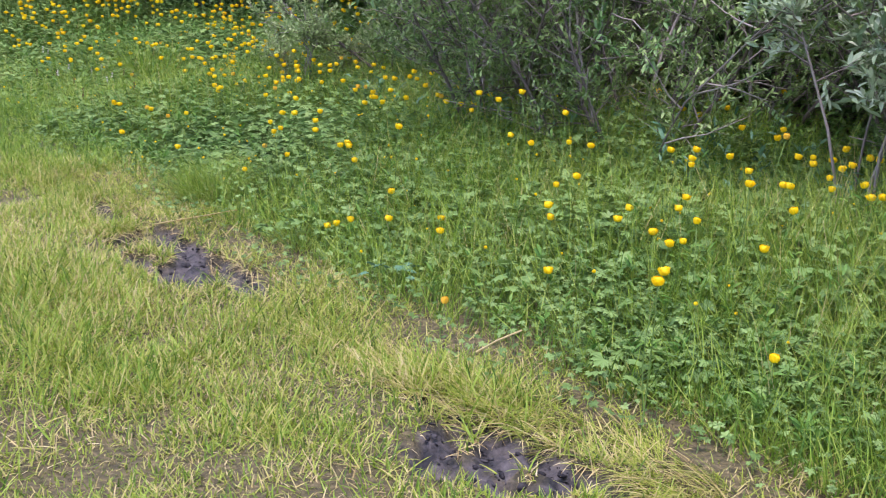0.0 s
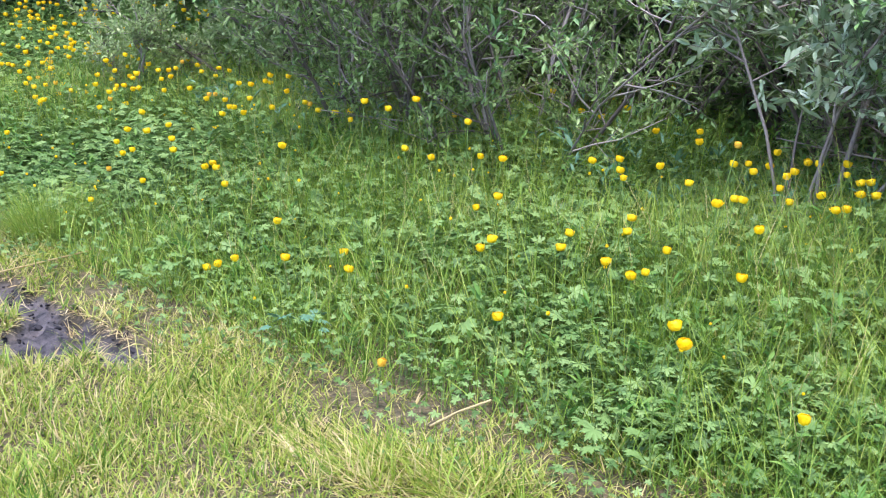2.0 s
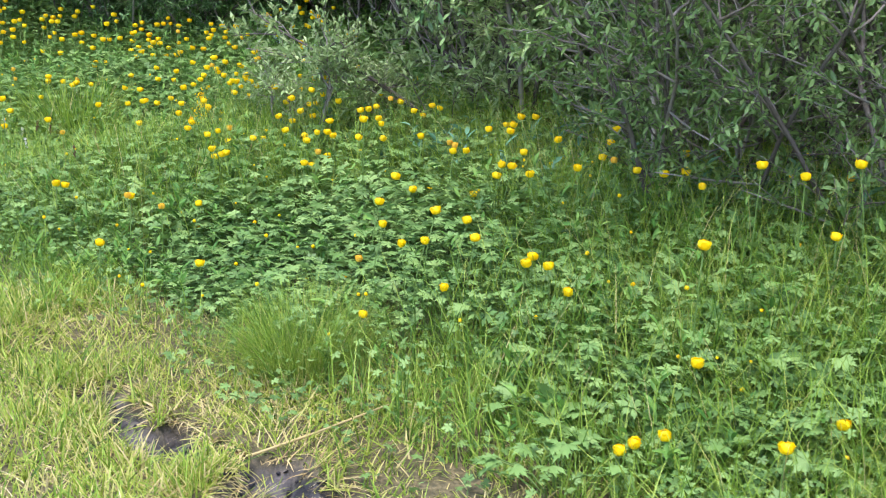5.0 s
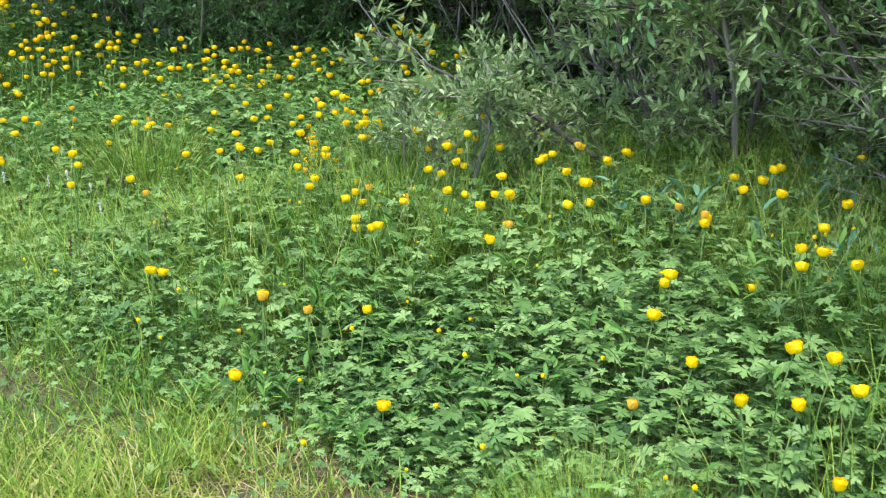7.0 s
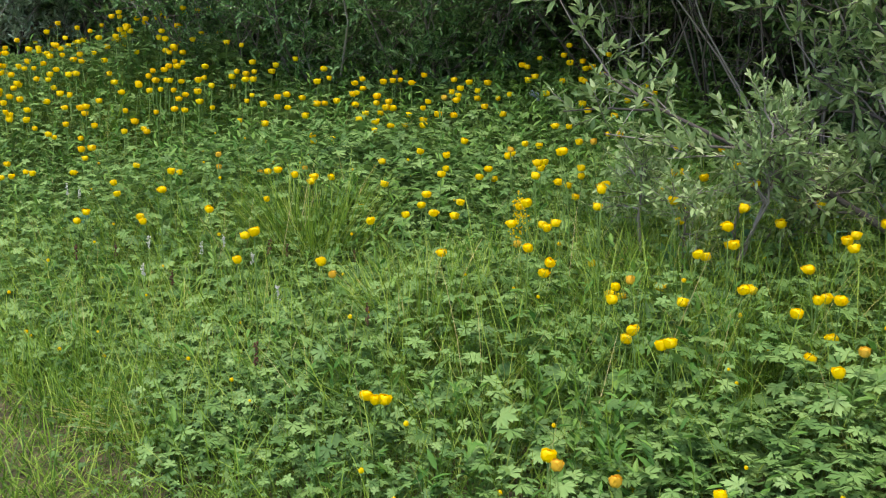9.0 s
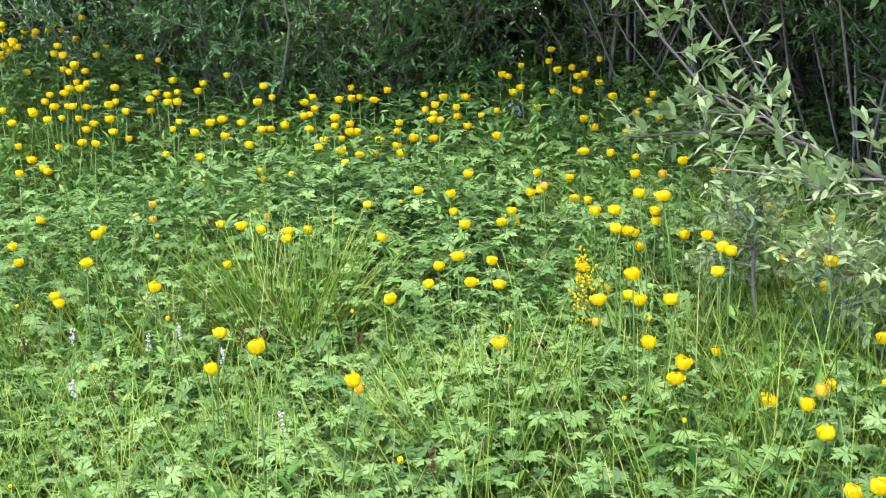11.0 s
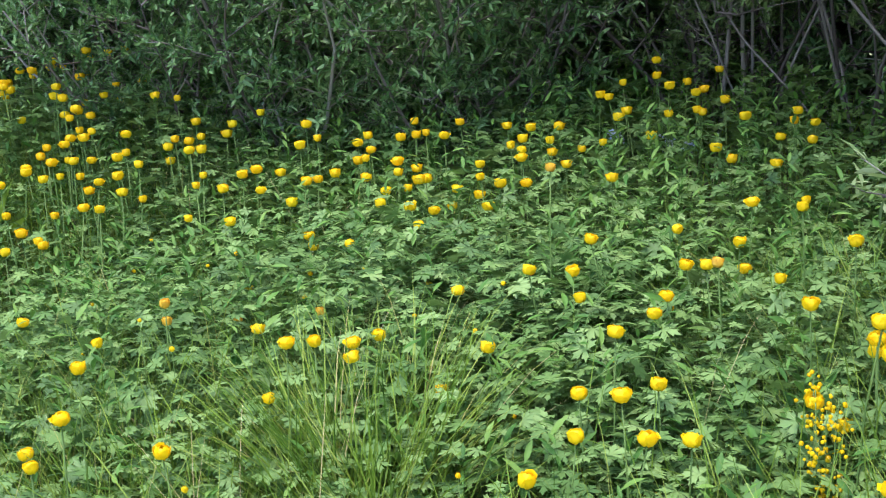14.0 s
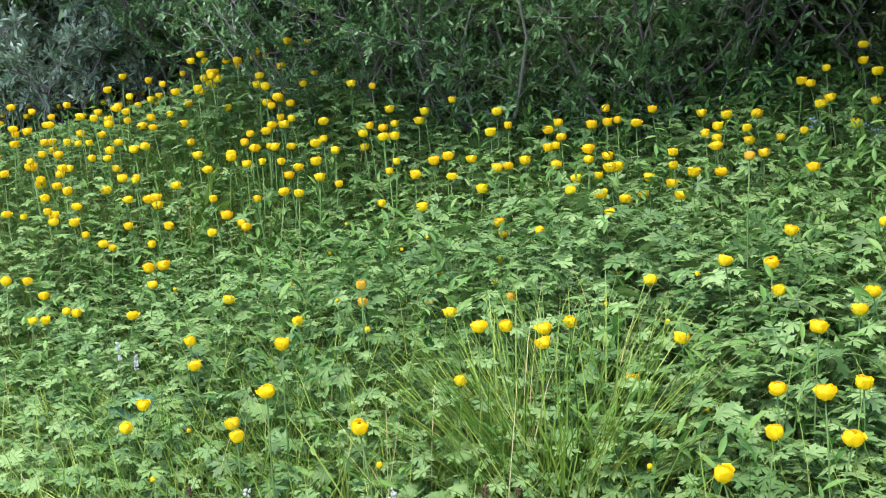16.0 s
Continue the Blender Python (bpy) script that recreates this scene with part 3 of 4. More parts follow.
GLOBES = [sepal_globe(4, (4, 5, 5), 0.016, 0.92, 1), sepal_globe(10, (4, 5, 6), 0.0172, 0.88, 2), sepal_globe(26, (4, 5, 6), 0.0182, 0.86, 3), sepal_globe(2, (4, 4, 4), 0.0135, 0.98, 4)]
BUD_T = sepal_globe(4, (3, 3), 0.009, 1.0, 5)
globe_meshes = [tri_mesh("bloom", v, t, [PETAL]) for v, t in GLOBES]
faded_mesh = tri_mesh("faded_bloom", *GLOBES[3], [FADED])
stem_meshes, leaf_meshes = {}, {}


def stem_shape(long, seed):
    r = np.random.default_rng(seed)
    s = np.linspace(0, 1, 6)
    bow = r.normal(0, 0.05, 2) * long
    p = np.stack([bow[0] * s * (1 - s) * 4, bow[1] * s * (1 - s) * 4, long * s], 1)
    return p, tube(p, np.linspace(0.0028, 0.0019, 6), 4)


BLOOMS_A = [(0.98, 3.38, 0.50), (1.37, 3.54, 0.25), (1.02, 3.58, 0.48), (0.32, 4.18, 0.15), (1.46, 4.29, 0.42), (1.21, 4.30, 0.50), (0.69, 4.33, 0.26), (0.67, 4.43, 0.49), (1.14, 4.43, 0.38), (1.19, 4.44, 0.39), (1.41, 4.45, 0.63), (1.61, 4.56, 0.52), (1.09, 4.58, 0.39), (1.92, 4.66, 0.58), (1.97, 4.68, 0.58), (0.96, 4.72, 0.40), (1.20, 4.74, 0.46), (1.80, 4.78, 0.58), (2.14, 4.81, 0.61), (1.01, 4.82, 0.43), (2.09, 4.83, 0.61), (1.94, 4.83, 0.60), (1.24, 4.84, 0.49), (0.69, 4.84, 0.36), (1.65, 4.84, 0.57), (1.61, 4.85, 0.77), (1.63, 4.87, 0.57), (1.83, 4.95, 0.60), (2.15, 4.96, 0.63), (2.20, 4.98, 0.63), (0.22, 4.98, 0.23), (-0.02, 5.05, 0.25)]
BLOOMS_B = [(2.15, 5.08, 0.64), (1.53, 5.11, 0.58), (1.92, 5.11, 0.62), (1.98, 5.18, 0.63), (0.71, 5.18, 0.44), (1.82, 5.20, 0.62), (0.80, 5.22, 0.48), (2.22, 5.23, 0.66), (1.30, 5.23, 0.57), (0.20, 5.24, 0.23), (2.12, 5.27, 0.65), (-0.34, 5.28, 0.14), (-0.23, 5.28, 0.18), (-0.30, 5.30, 0.15), (2.09, 5.31, 0.65), (1.93, 5.31, 0.63), (1.78, 5.32, 0.63), (1.85, 5.34, 0.63), (1.32, 5.36, 0.58), (1.49, 5.38, 0.60), (2.03, 5.49, 0.66), (0.76, 5.52, 0.59), (1.24, 5.53, 0.59), (1.36, 5.54, 0.60), (-0.08, 5.54, 0.28), (-0.07, 5.61, 0.59), (0.87, 5.62, 0.57), (1.77, 5.74, 0.66), (0.58, 5.83, 0.53), (0.74, 5.87, 0.69), (1.84, 5.95, 0.68), (0.51, 5.98, 0.77)]
BLOOMS_C = [(1.64, 5.99, 0.67), (0.47, 6.00, 0.54), (-0.35, 6.02, 0.34), (-0.73, 6.08, 0.33), (0.39, 6.09, 0.71), (-0.40, 6.11, 0.40), (-0.98, 6.14, 0.22), (-0.79, 6.16, 0.46), (-0.46, 6.18, 0.39), (0.28, 6.18, 0.73), (-0.43, 6.24, 0.40), (-0.62, 6.27, 0.45), (-0.86, 6.29, 0.42), (-0.75, 6.31, 0.53), (-0.64, 6.36, 0.49), (1.48, 6.41, 0.68), (-0.92, 6.45, 0.45), (0.75, 6.55, 0.64), (1.41, 6.57, 0.69), (0.22, 6.58, 0.59), (1.66, 6.60, 0.71), (-1.00, 6.64, 0.28), (1.28, 6.71, 0.77), (-0.93, 6.77, 0.47), (0.22, 6.79, 0.61), (0.14, 6.80, 0.60), (-0.19, 6.81, 0.61), (-1.60, 6.84, 0.20), (-0.87, 6.86, 0.55), (0.05, 6.86, 0.60), (1.66, 6.93, 0.73), (-1.99, 6.93, 0.25)]
BLOOMS_D = [(-0.35, 6.94, 0.56), (-0.47, 7.01, 0.54), (-0.41, 7.02, 0.58), (-0.00, 7.04, 0.61), (0.30, 7.08, 0.64), (-0.44, 7.10, 0.57), (-0.03, 7.12, 0.61), (-1.65, 7.15, 0.37), (-0.54, 7.20, 0.43), (-0.34, 7.20, 0.61), (-0.79, 7.21, 0.44), (-1.96, 7.28, 0.37), (2.11, 7.31, 0.77), (-1.83, 7.32, 0.32), (0.06, 7.38, 0.64), (-1.97, 7.38, 0.35), (-1.00, 7.42, 0.70), (-0.61, 7.46, 0.57), (-0.15, 7.49, 0.63), (-0.60, 7.50, 0.59), (-0.36, 7.50, 0.66), (-1.02, 7.59, 0.60), (-0.70, 7.60, 0.37), (-1.73, 7.61, 0.17), (-0.44, 7.63, 0.65), (0.14, 7.63, 0.67), (-1.26, 7.65, 0.47), (-1.20, 7.66, 0.52), (-0.74, 7.71, 0.60), (-0.53, 7.71, 0.54), (-2.38, 7.76, 0.33), (-0.92, 7.79, 0.64)]
BLOOMS_E = [(-0.91, 7.81, 0.57), (-0.60, 7.81, 0.56), (-2.36, 7.82, 0.31), (-0.27, 7.83, 0.69), (-1.63, 7.83, 0.48), (-1.65, 7.84, 0.47), (-0.30, 7.85, 0.65), (-2.41, 7.85, 0.31), (-1.59, 7.87, 0.23), (-1.24, 7.92, 0.42), (-1.17, 7.93, 0.58), (-1.71, 7.94, 0.48), (-1.22, 7.96, 0.57), (-1.17, 7.97, 0.46), (-1.27, 7.97, 0.53), (-1.71, 8.03, 0.43), (-0.17, 8.04, 0.67), (-1.75, 8.07, 0.53), (-1.38, 8.10, 0.56), (0.15, 8.10, 0.70), (-1.15, 8.10, 0.54), (-1.54, 8.14, 0.51), (-0.29, 8.19, 0.61), (-0.93, 8.20, 0.62), (-1.17, 8.21, 0.60), (-1.72, 8.22, 0.53), (-1.67, 8.27, 0.54), (-1.02, 8.28, 0.65), (2.49, 8.28, 0.80), (-0.87, 8.30, 0.71), (-1.30, 8.31, 0.51), (-0.75, 8.33, 0.65)]
BLOOMS_F = [(-2.80, 8.36, 0.64), (-1.37, 8.37, 0.69), (1.25, 8.39, 0.78), (1.46, 8.42, 0.79), (-1.44, 8.43, 0.59), (-1.33, 8.44, 0.62), (-0.65, 8.45, 0.67), (1.08, 8.45, 0.77), (2.43, 8.45, 0.80), (-0.98, 8.45, 0.64), (-2.61, 8.46, 0.53), (-1.70, 8.46, 0.45), (-1.91, 8.47, 0.51), (-1.89, 8.48, 0.54), (-0.94, 8.49, 0.65), (-1.96, 8.51, 0.58), (-1.53, 8.53, 0.46), (-1.28, 8.54, 0.72), (-1.38, 8.59, 0.55), (-0.81, 8.59, 0.67), (-0.69, 8.60, 0.60), (-1.14, 8.61, 0.66), (-0.60, 8.62, 0.64), (-1.64, 8.63, 0.40), (-1.96, 8.66, 0.70), (-1.48, 8.67, 0.72), (-2.60, 8.67, 0.44), (-1.86, 8.69, 0.63), (-1.28, 8.69, 0.57), (-1.21, 8.70, 0.78), (-1.30, 8.70, 0.63), (-1.71, 8.71, 0.74)]
BLOOMS_G = [(-1.73, 8.72, 0.49), (-1.23, 8.75, 0.68), (-1.43, 8.79, 0.63), (-1.70, 8.80, 0.73), (-1.71, 8.80, 0.67), (-1.25, 8.81, 0.82), (-2.00, 8.83, 0.60), (-2.96, 8.86, 0.44), (-1.83, 8.88, 0.85), (-2.24, 8.88, 0.48), (-2.94, 8.90, 0.52), (-0.92, 8.90, 0.68), (-1.87, 8.92, 0.57), (-1.42, 8.96, 0.67), (-0.98, 8.97, 0.68), (-1.97, 8.97, 0.50), (-1.88, 8.98, 0.57), (0.23, 9.01, 0.76), (-1.91, 9.03, 0.74), (-1.65, 9.06, 0.71), (-2.51, 9.08, 0.55), (-1.90, 9.09, 0.78), (-1.29, 9.09, 0.74), (2.35, 9.16, 0.80), (-1.81, 9.18, 0.81), (-2.28, 9.18, 0.57), (-2.20, 9.18, 0.56), (-1.38, 9.22, 0.74), (-1.95, 9.25, 0.59), (-2.31, 9.25, 0.63), (-1.64, 9.29, 0.67)]
BLOOMS_H = [(-2.39, 9.29, 0.54), (-1.80, 9.32, 0.68), (-1.85, 9.35, 0.50), (-1.71, 9.35, 0.70), (-1.71, 9.36, 0.73), (-1.39, 9.38, 0.65), (-1.30, 9.41, 0.57), (-3.19, 9.42, 0.52), (-1.75, 9.43, 0.65), (-3.39, 9.46, 0.59), (-0.70, 9.50, 0.73), (-1.65, 9.50, 0.82), (-2.18, 9.50, 0.56), (-1.86, 9.50, 0.71), (-1.71, 9.52, 0.59), (-2.26, 9.53, 0.67), (-3.40, 9.64, 0.64), (-1.69, 9.67, 0.80), (-2.96, 9.70, 0.65), (-1.24, 9.70, 0.68), (-2.82, 9.72, 0.60), (-1.51, 9.75, 0.83), (-2.51, 9.76, 0.59), (-1.97, 9.77, 0.75), (-1.82, 9.78, 0.70), (-2.62, 9.80, 0.48), (-1.06, 9.81, 0.77), (-2.82, 9.81, 0.61)]
BLOOMS_I = [(-3.88, 9.83, 0.38), (-2.91, 9.84, 0.61), (-1.96, 9.89, 0.72), (-2.06, 9.89, 0.65), (-1.71, 9.93, 0.84), (-3.88, 9.95, 0.40), (-2.03, 10.00, 0.59), (-1.83, 10.04, 0.74), (-1.97, 10.04, 0.69), (-2.37, 10.06, 0.70), (-3.07, 10.07, 0.59), (-1.80, 10.09, 0.66), (-2.25, 10.10, 0.68), (-3.32, 10.17, 0.65), (-1.75, 10.18, 0.82), (-2.92, 10.21, 0.59), (-3.34, 10.26, 0.58), (-2.17, 10.27, 0.73), (-2.27, 10.30, 0.93), (-3.17, 10.40, 0.54), (-1.11, 10.48, 0.70), (-1.87, 10.49, 0.70), (-2.62, 10.57, 0.56), (-1.45, 10.57, 0.75), (-4.16, 10.58, 0.49), (-1.09, 10.64, 0.68), (-2.63, 10.69, 0.73)]
BLOOMS_J = [(-2.85, 10.71, 0.68), (-4.57, 10.79, 0.43), (-4.51, 10.83, 0.45), (-4.19, 10.84, 0.53), (-2.39, 10.93, 0.74), (-2.98, 10.93, 0.64), (-1.97, 10.93, 0.81), (-3.21, 10.94, 0.51), (-2.65, 10.96, 0.75), (-4.20, 10.98, 0.57), (-2.57, 10.98, 0.73), (-4.26, 10.99, 0.56), (-3.00, 11.03, 0.66), (-2.75, 11.08, 0.75), (-2.40, 11.08, 0.82), (-1.35, 11.10, 0.80), (-2.48, 11.11, 0.78), (-2.50, 11.12, 0.72), (-2.40, 11.14, 0.75), (-3.28, 11.14, 0.71), (-2.23, 11.16, 0.78), (-1.49, 11.16, 0.82), (-2.32, 11.19, 0.78), (-2.61, 11.20, 0.81), (-4.09, 11.21, 0.64), (-2.73, 11.25, 0.77), (-4.54, 11.25, 0.61), (-1.16, 11.25, 0.86), (-3.07, 11.25, 0.75), (-1.51, 11.28, 0.85), (-3.45, 11.28, 0.71)]
BLOOMS_K = [(-2.65, 11.29, 0.77), (-2.38, 11.30, 0.84), (-2.58, 11.30, 0.80), (-4.29, 11.30, 0.66), (-4.06, 11.31, 0.69), (-2.06, 11.31, 0.82), (-3.77, 11.31, 0.76), (-1.92, 11.32, 0.89), (-1.25, 11.33, 0.87), (-4.47, 11.34, 0.66), (-3.95, 11.36, 0.74), (-4.66, 11.36, 0.63), (-2.22, 11.36, 0.85), (-3.02, 11.36, 0.81), (-2.80, 11.37, 0.81), (-3.33, 11.37, 0.80), (-2.68, 11.38, 0.82), (-2.10, 11.38, 0.86), (-2.61, 11.39, 0.83), (-3.85, 11.39, 0.76), (-2.98, 11.40, 0.81), (-4.37, 11.40, 0.76), (-1.09, 11.40, 0.91), (-2.68, 11.41, 0.86), (-2.21, 11.42, 0.87), (-1.16, 11.43, 0.92), (-1.98, 11.43, 0.86), (-2.25, 11.43, 0.89), (-2.10, 11.43, 0.90), (-3.20, 11.43, 0.78), (-4.74, 11.44, 0.67), (-3.44, 11.44, 0.81)]
BLOOMS_L = [(-4.42, 11.45, 0.75), (-3.72, 11.46, 0.80), (-2.20, 11.46, 0.91), (-2.80, 11.47, 0.87), (-2.92, 11.48, 0.82), (-1.70, 11.48, 0.89), (-3.85, 11.49, 0.81), (-3.42, 11.50, 0.84), (-1.12, 11.50, 0.95), (-2.83, 11.51, 0.86), (-3.22, 11.52, 0.85), (-1.32, 11.52, 0.94), (-3.13, 11.53, 0.83), (-3.28, 11.55, 0.83), (-4.55, 11.55, 0.74), (-4.78, 11.56, 0.72), (-2.60, 11.57, 0.94), (-2.04, 11.58, 0.94), (-4.92, 11.58, 0.70), (-1.47, 11.58, 0.96), (-3.76, 11.58, 0.85), (-2.15, 11.59, 0.94), (-1.49, 11.59, 0.97), (-1.60, 11.60, 0.96), (-1.80, 11.60, 0.96), (-4.36, 11.60, 0.78), (-2.49, 11.60, 0.93), (-3.84, 11.60, 0.83), (-2.78, 11.61, 0.89), (-2.66, 11.62, 0.93), (-2.24, 11.62, 0.95)]
BLOOMS_M = [(-2.83, 11.62, 0.92), (-1.76, 11.63, 0.98), (-2.56, 11.64, 0.94), (-1.36, 11.64, 1.00), (-3.92, 11.64, 0.85), (-3.06, 11.66, 0.92), (-4.87, 11.68, 0.77), (-2.79, 11.68, 0.94), (-3.70, 11.68, 0.88), (-4.01, 11.68, 0.85), (-4.25, 11.69, 0.83), (-4.57, 11.69, 0.80), (-2.99, 11.69, 0.94), (-2.42, 11.70, 0.97), (-4.63, 11.70, 0.81), (-3.79, 11.72, 0.91), (-4.09, 11.72, 0.84), (-3.46, 11.74, 0.92), (-4.16, 11.74, 0.87), (-1.45, 11.74, 1.03), (-2.60, 11.75, 0.98), (-3.51, 11.75, 0.92), (-1.41, 11.76, 1.04), (-3.98, 11.78, 0.90), (-1.80, 11.78, 1.03), (-4.07, 11.79, 0.90), (-3.77, 11.79, 0.92), (-1.83, 11.80, 1.04), (-1.54, 11.81, 1.06), (-5.05, 11.81, 0.81), (-3.04, 11.82, 0.99), (-1.46, 11.83, 1.07)]
BLOOMS_N = [(-3.58, 11.84, 0.96), (-3.61, 11.84, 0.93), (-4.13, 11.85, 0.92), (-1.72, 11.87, 1.08), (-3.48, 11.88, 0.96), (-1.57, 11.90, 1.10), (-4.78, 11.91, 0.88), (-4.12, 11.91, 0.95), (-4.05, 11.92, 0.96), (-1.29, 11.94, 1.11), (-3.98, 11.96, 0.98), (-4.62, 11.96, 0.92), (-3.36, 11.96, 1.00), (-4.79, 11.97, 0.91), (-4.04, 11.98, 0.98), (-3.24, 11.98, 1.04), (-5.05, 12.00, 0.90), (-3.96, 12.02, 1.00), (-4.77, 12.03, 0.94), (-4.93, 12.07, 0.94), (-1.52, 12.10, 1.16), (-4.49, 12.12, 1.00), (-5.18, 12.14, 0.95), (-4.65, 12.15, 0.99), (-4.90, 12.15, 0.97), (-4.71, 12.17, 1.00), (-4.00, 12.18, 1.06), (-4.12, 12.21, 1.07), (-4.69, 12.24, 1.03), (-4.07, 12.25, 1.08), (-4.60, 12.25, 1.04), (-4.95, 12.35, 1.03)]
BLOOMS_O = [(-4.07, 12.37, 1.11), (-4.56, 12.40, 1.08), (-5.06, 12.49, 1.06), (-5.01, 12.63, 1.08), (-4.86, 12.69, 1.10), (-4.86, 12.80, 1.11), (-4.83, 11.18, 0.49), (-4.66, 10.87, 0.41), (-3.82, 10.53, 0.54), (-4.91, 11.61, 0.68), (-3.83, 10.20, 0.50), (-3.77, 10.06, 0.47), (-4.06, 11.48, 0.63), (-4.03, 11.44, 0.62), (-4.60, 11.78, 0.80), (-4.87, 11.95, 0.88), (-5.07, 11.84, 0.79), (-5.19, 12.01, 0.85), (-3.56, 9.71, 0.43), (-3.53, 9.65, 0.42), (-2.76, 9.93, 0.59), (-3.49, 10.11, 0.57), (-3.01, 9.71, 0.52), (-2.55, 10.14, 0.64), (-2.25, 10.01, 0.63), (-2.10, 9.85, 0.62), (-2.34, 9.54, 0.54)]
BLOOMS = BLOOMS_A + BLOOMS_B + BLOOMS_C + BLOOMS_D + BLOOMS_E + BLOOMS_F + BLOOMS_G + BLOOMS_H + BLOOMS_I + BLOOMS_J + BLOOMS_K + BLOOMS_L + BLOOMS_M + BLOOMS_N + BLOOMS_O

LENGTHS = (0.2, 0.3, 0.4, 0.5, 0.62, 0.75)
made = {}
LABELS = (
    "yellow globeflower with a rounded bloom on a slender green stem",
    "yellow globeflower with a wide rounded bloom on a tall stem",
    "half-open yellow globeflower showing loose sepals",
    "small round yellow globeflower just opening",
    "fading orange-yellow globeflower on a thin stem",
)


def globeflower(x, y, z, kind, turn, tilt):
    """A flower whose bloom is centred at x, y, z; its stem stands in the soil."""
    need = z - float(land(x, y))
    k = next((i for i, q in enumerate(LENGTHS) if q >= need), len(LENGTHS) - 1)
    long = LENGTHS[k]
    m = pose(x, y, z - long - 0.012, 0, 0, turn)
    if (k, kind) in made:
        return copy_thing(made[k, kind], m)
    root = new("globeflower")
    if k not in stem_meshes:
        p, (v, t) = stem_shape(long, 70 + k)
        stem_meshes[k] = tri_mesh("stem", v, t, [STEM])
        r = np.random.default_rng(90 + k)
        lv, lt = spread(*LOBED_T, turned(1, 5, 40, np.array([0.034]), r), p[3:4])
        leaf_meshes[k] = tri_mesh("stem_leaf", lv, lt, [HERB])
    part("stem", stem_meshes[k], root)
    part("leaf", leaf_meshes[k], root)
    b = part("bloom", faded_mesh if kind == 4 else globe_meshes[kind], root)
    b.matrix_basis = pose(0, 0, long + 0.012, tilt, tilt * 0.4, 0)
    root.matrix_basis = m
    made[k, kind] = root
    return tagged(root, LABELS[kind], "flower", "globeflowers in the meadow")


r = np.random.default_rng(5)
far_pieces = []
things = 0
for x, y, z in BLOOMS:
    z = min(z, float(land(x, y)) + 0.74)
    kind = int(r.choice(5, p=(0.32, 0.36, 0.14, 0.12, 0.06)))
    if things < 300 and y < 10.9:
        globeflower(x, y, z, kind, r.uniform(0, 360), r.uniform(-14, 14))
        things += 1
    else:
        far_pieces.append((x, y, z, min(kind, 3)))


def far_blooms(rows, r):
    """The flowers towards the hedge, joined: blooms and stems."""
    petals, stems = [], []
    for x, y, z, kind in rows:
        v, t = GLOBES[kind]
        a = r.uniform(0, 6.28)
        c, s = math.cos(a), math.sin(a)
        turn = np.array([[c, -s, 0], [s, c, 0], [0, 0, 1]]) * r.uniform(1.05, 1.3)
        petals.append((v @ turn.T + [x, y, z], t))
        foot = float(land(x, y)) - 0.02
        bow = r.normal(0, 0.02, 2)
        stems.append(tube([(x, y, foot), (x + bow[0], y + bow[1], (foot + z) / 2), (x, y, z - 0.012)], [0.003, 0.0025, 0.002], 3))
    a, b = join(petals), join(stems)
    v, t = join([a, b])
    idx = np.concatenate([np.zeros(len(a[1])), np.ones(len(b[1]))])
    stuff("globeflowers_by_the_hedge", "many yellow globeflowers crowded in front of the hedge", "flowers", v, t, [PETAL, STEM], idx)


def crowd(n, u0, u1, w0, w1, r):
    """More blooms scattered in loose clumps over the far meadow."""
    x, y = lots(n, u0, u1, w0, w1, r)
    ok = r.uniform(0, 1, n) < 0.5 + 0.6 * waves(x, y, 2.4, 77)
    x, y = x[ok], y[ok]
    z = land(x, y) + herbage(x, y) + r.uniform(0.04, 0.26, len(x))
    return [(a, b, c, int(r.integers(0, 4))) for a, b, c in zip(x, y, z)]


far_blooms(far_pieces + crowd(220, 1.0, 2.9, 6.6, 9.6, r) + crowd(300, 1.2, 3.2, 7.6, 10.2, r), r)


# ---- single plants and scraps ----
def tuft(name, label, category, x, y, n, tall, wide, mat, low, high, reach, seed, lean=None, group=""):
    """A clump of bent blades from one spot."""
    r = np.random.default_rng(seed)
    a, d = r.uniform(0, 6.28, n), reach * np.sqrt(r.uniform(0, 1, n))
    px, py = x + d * np.cos(a), y + d * np.sin(a)
    at = np.stack([px, py, land(px, py) - 0.01], 1)
    p = np.radians(r.uniform(low, high, n))
    yaw = a + r.normal(0, 0.5, n) if lean is None else np.full(n, radians(lean)) + r.normal(0, 0.55, n)
    ahead = np.stack([np.cos(yaw) * np.cos(p), np.sin(yaw) * np.cos(p), np.sin(p)], 1)
    m = frames(ahead, np.tile([0, 0, 1.0], (n, 1)) + r.normal(0, 0.2, (n, 3)))
    size = tall * r.uniform(0.6, 1.2, n)
    m *= size[:, None, None]
    m[:, :, 0] *= (wide / size)[:, None]
    root = new(name)
    root.location = (x, y, 0)
    cut = int(n * (0.85 if mat != STRAW else 0.55))
    v, t = spread(*BLADE_T, m[:cut], at[:cut] - [x, y, 0])
    tagged(part("foliage", tri_mesh(name, v, t, [mat if mat != STRAW else GRASS]), root), kind="stuff")
    v, t = spread(*BLADE_T, m[cut:], at[cut:] - [x, y, 0])
    tagged(part("dry_foliage", tri_mesh(name, v, t, [STRAW if mat != BLADE else GRASS]), root, "yellowed dry blades"), kind="stuff")
    return tagged(root, label, category, group)


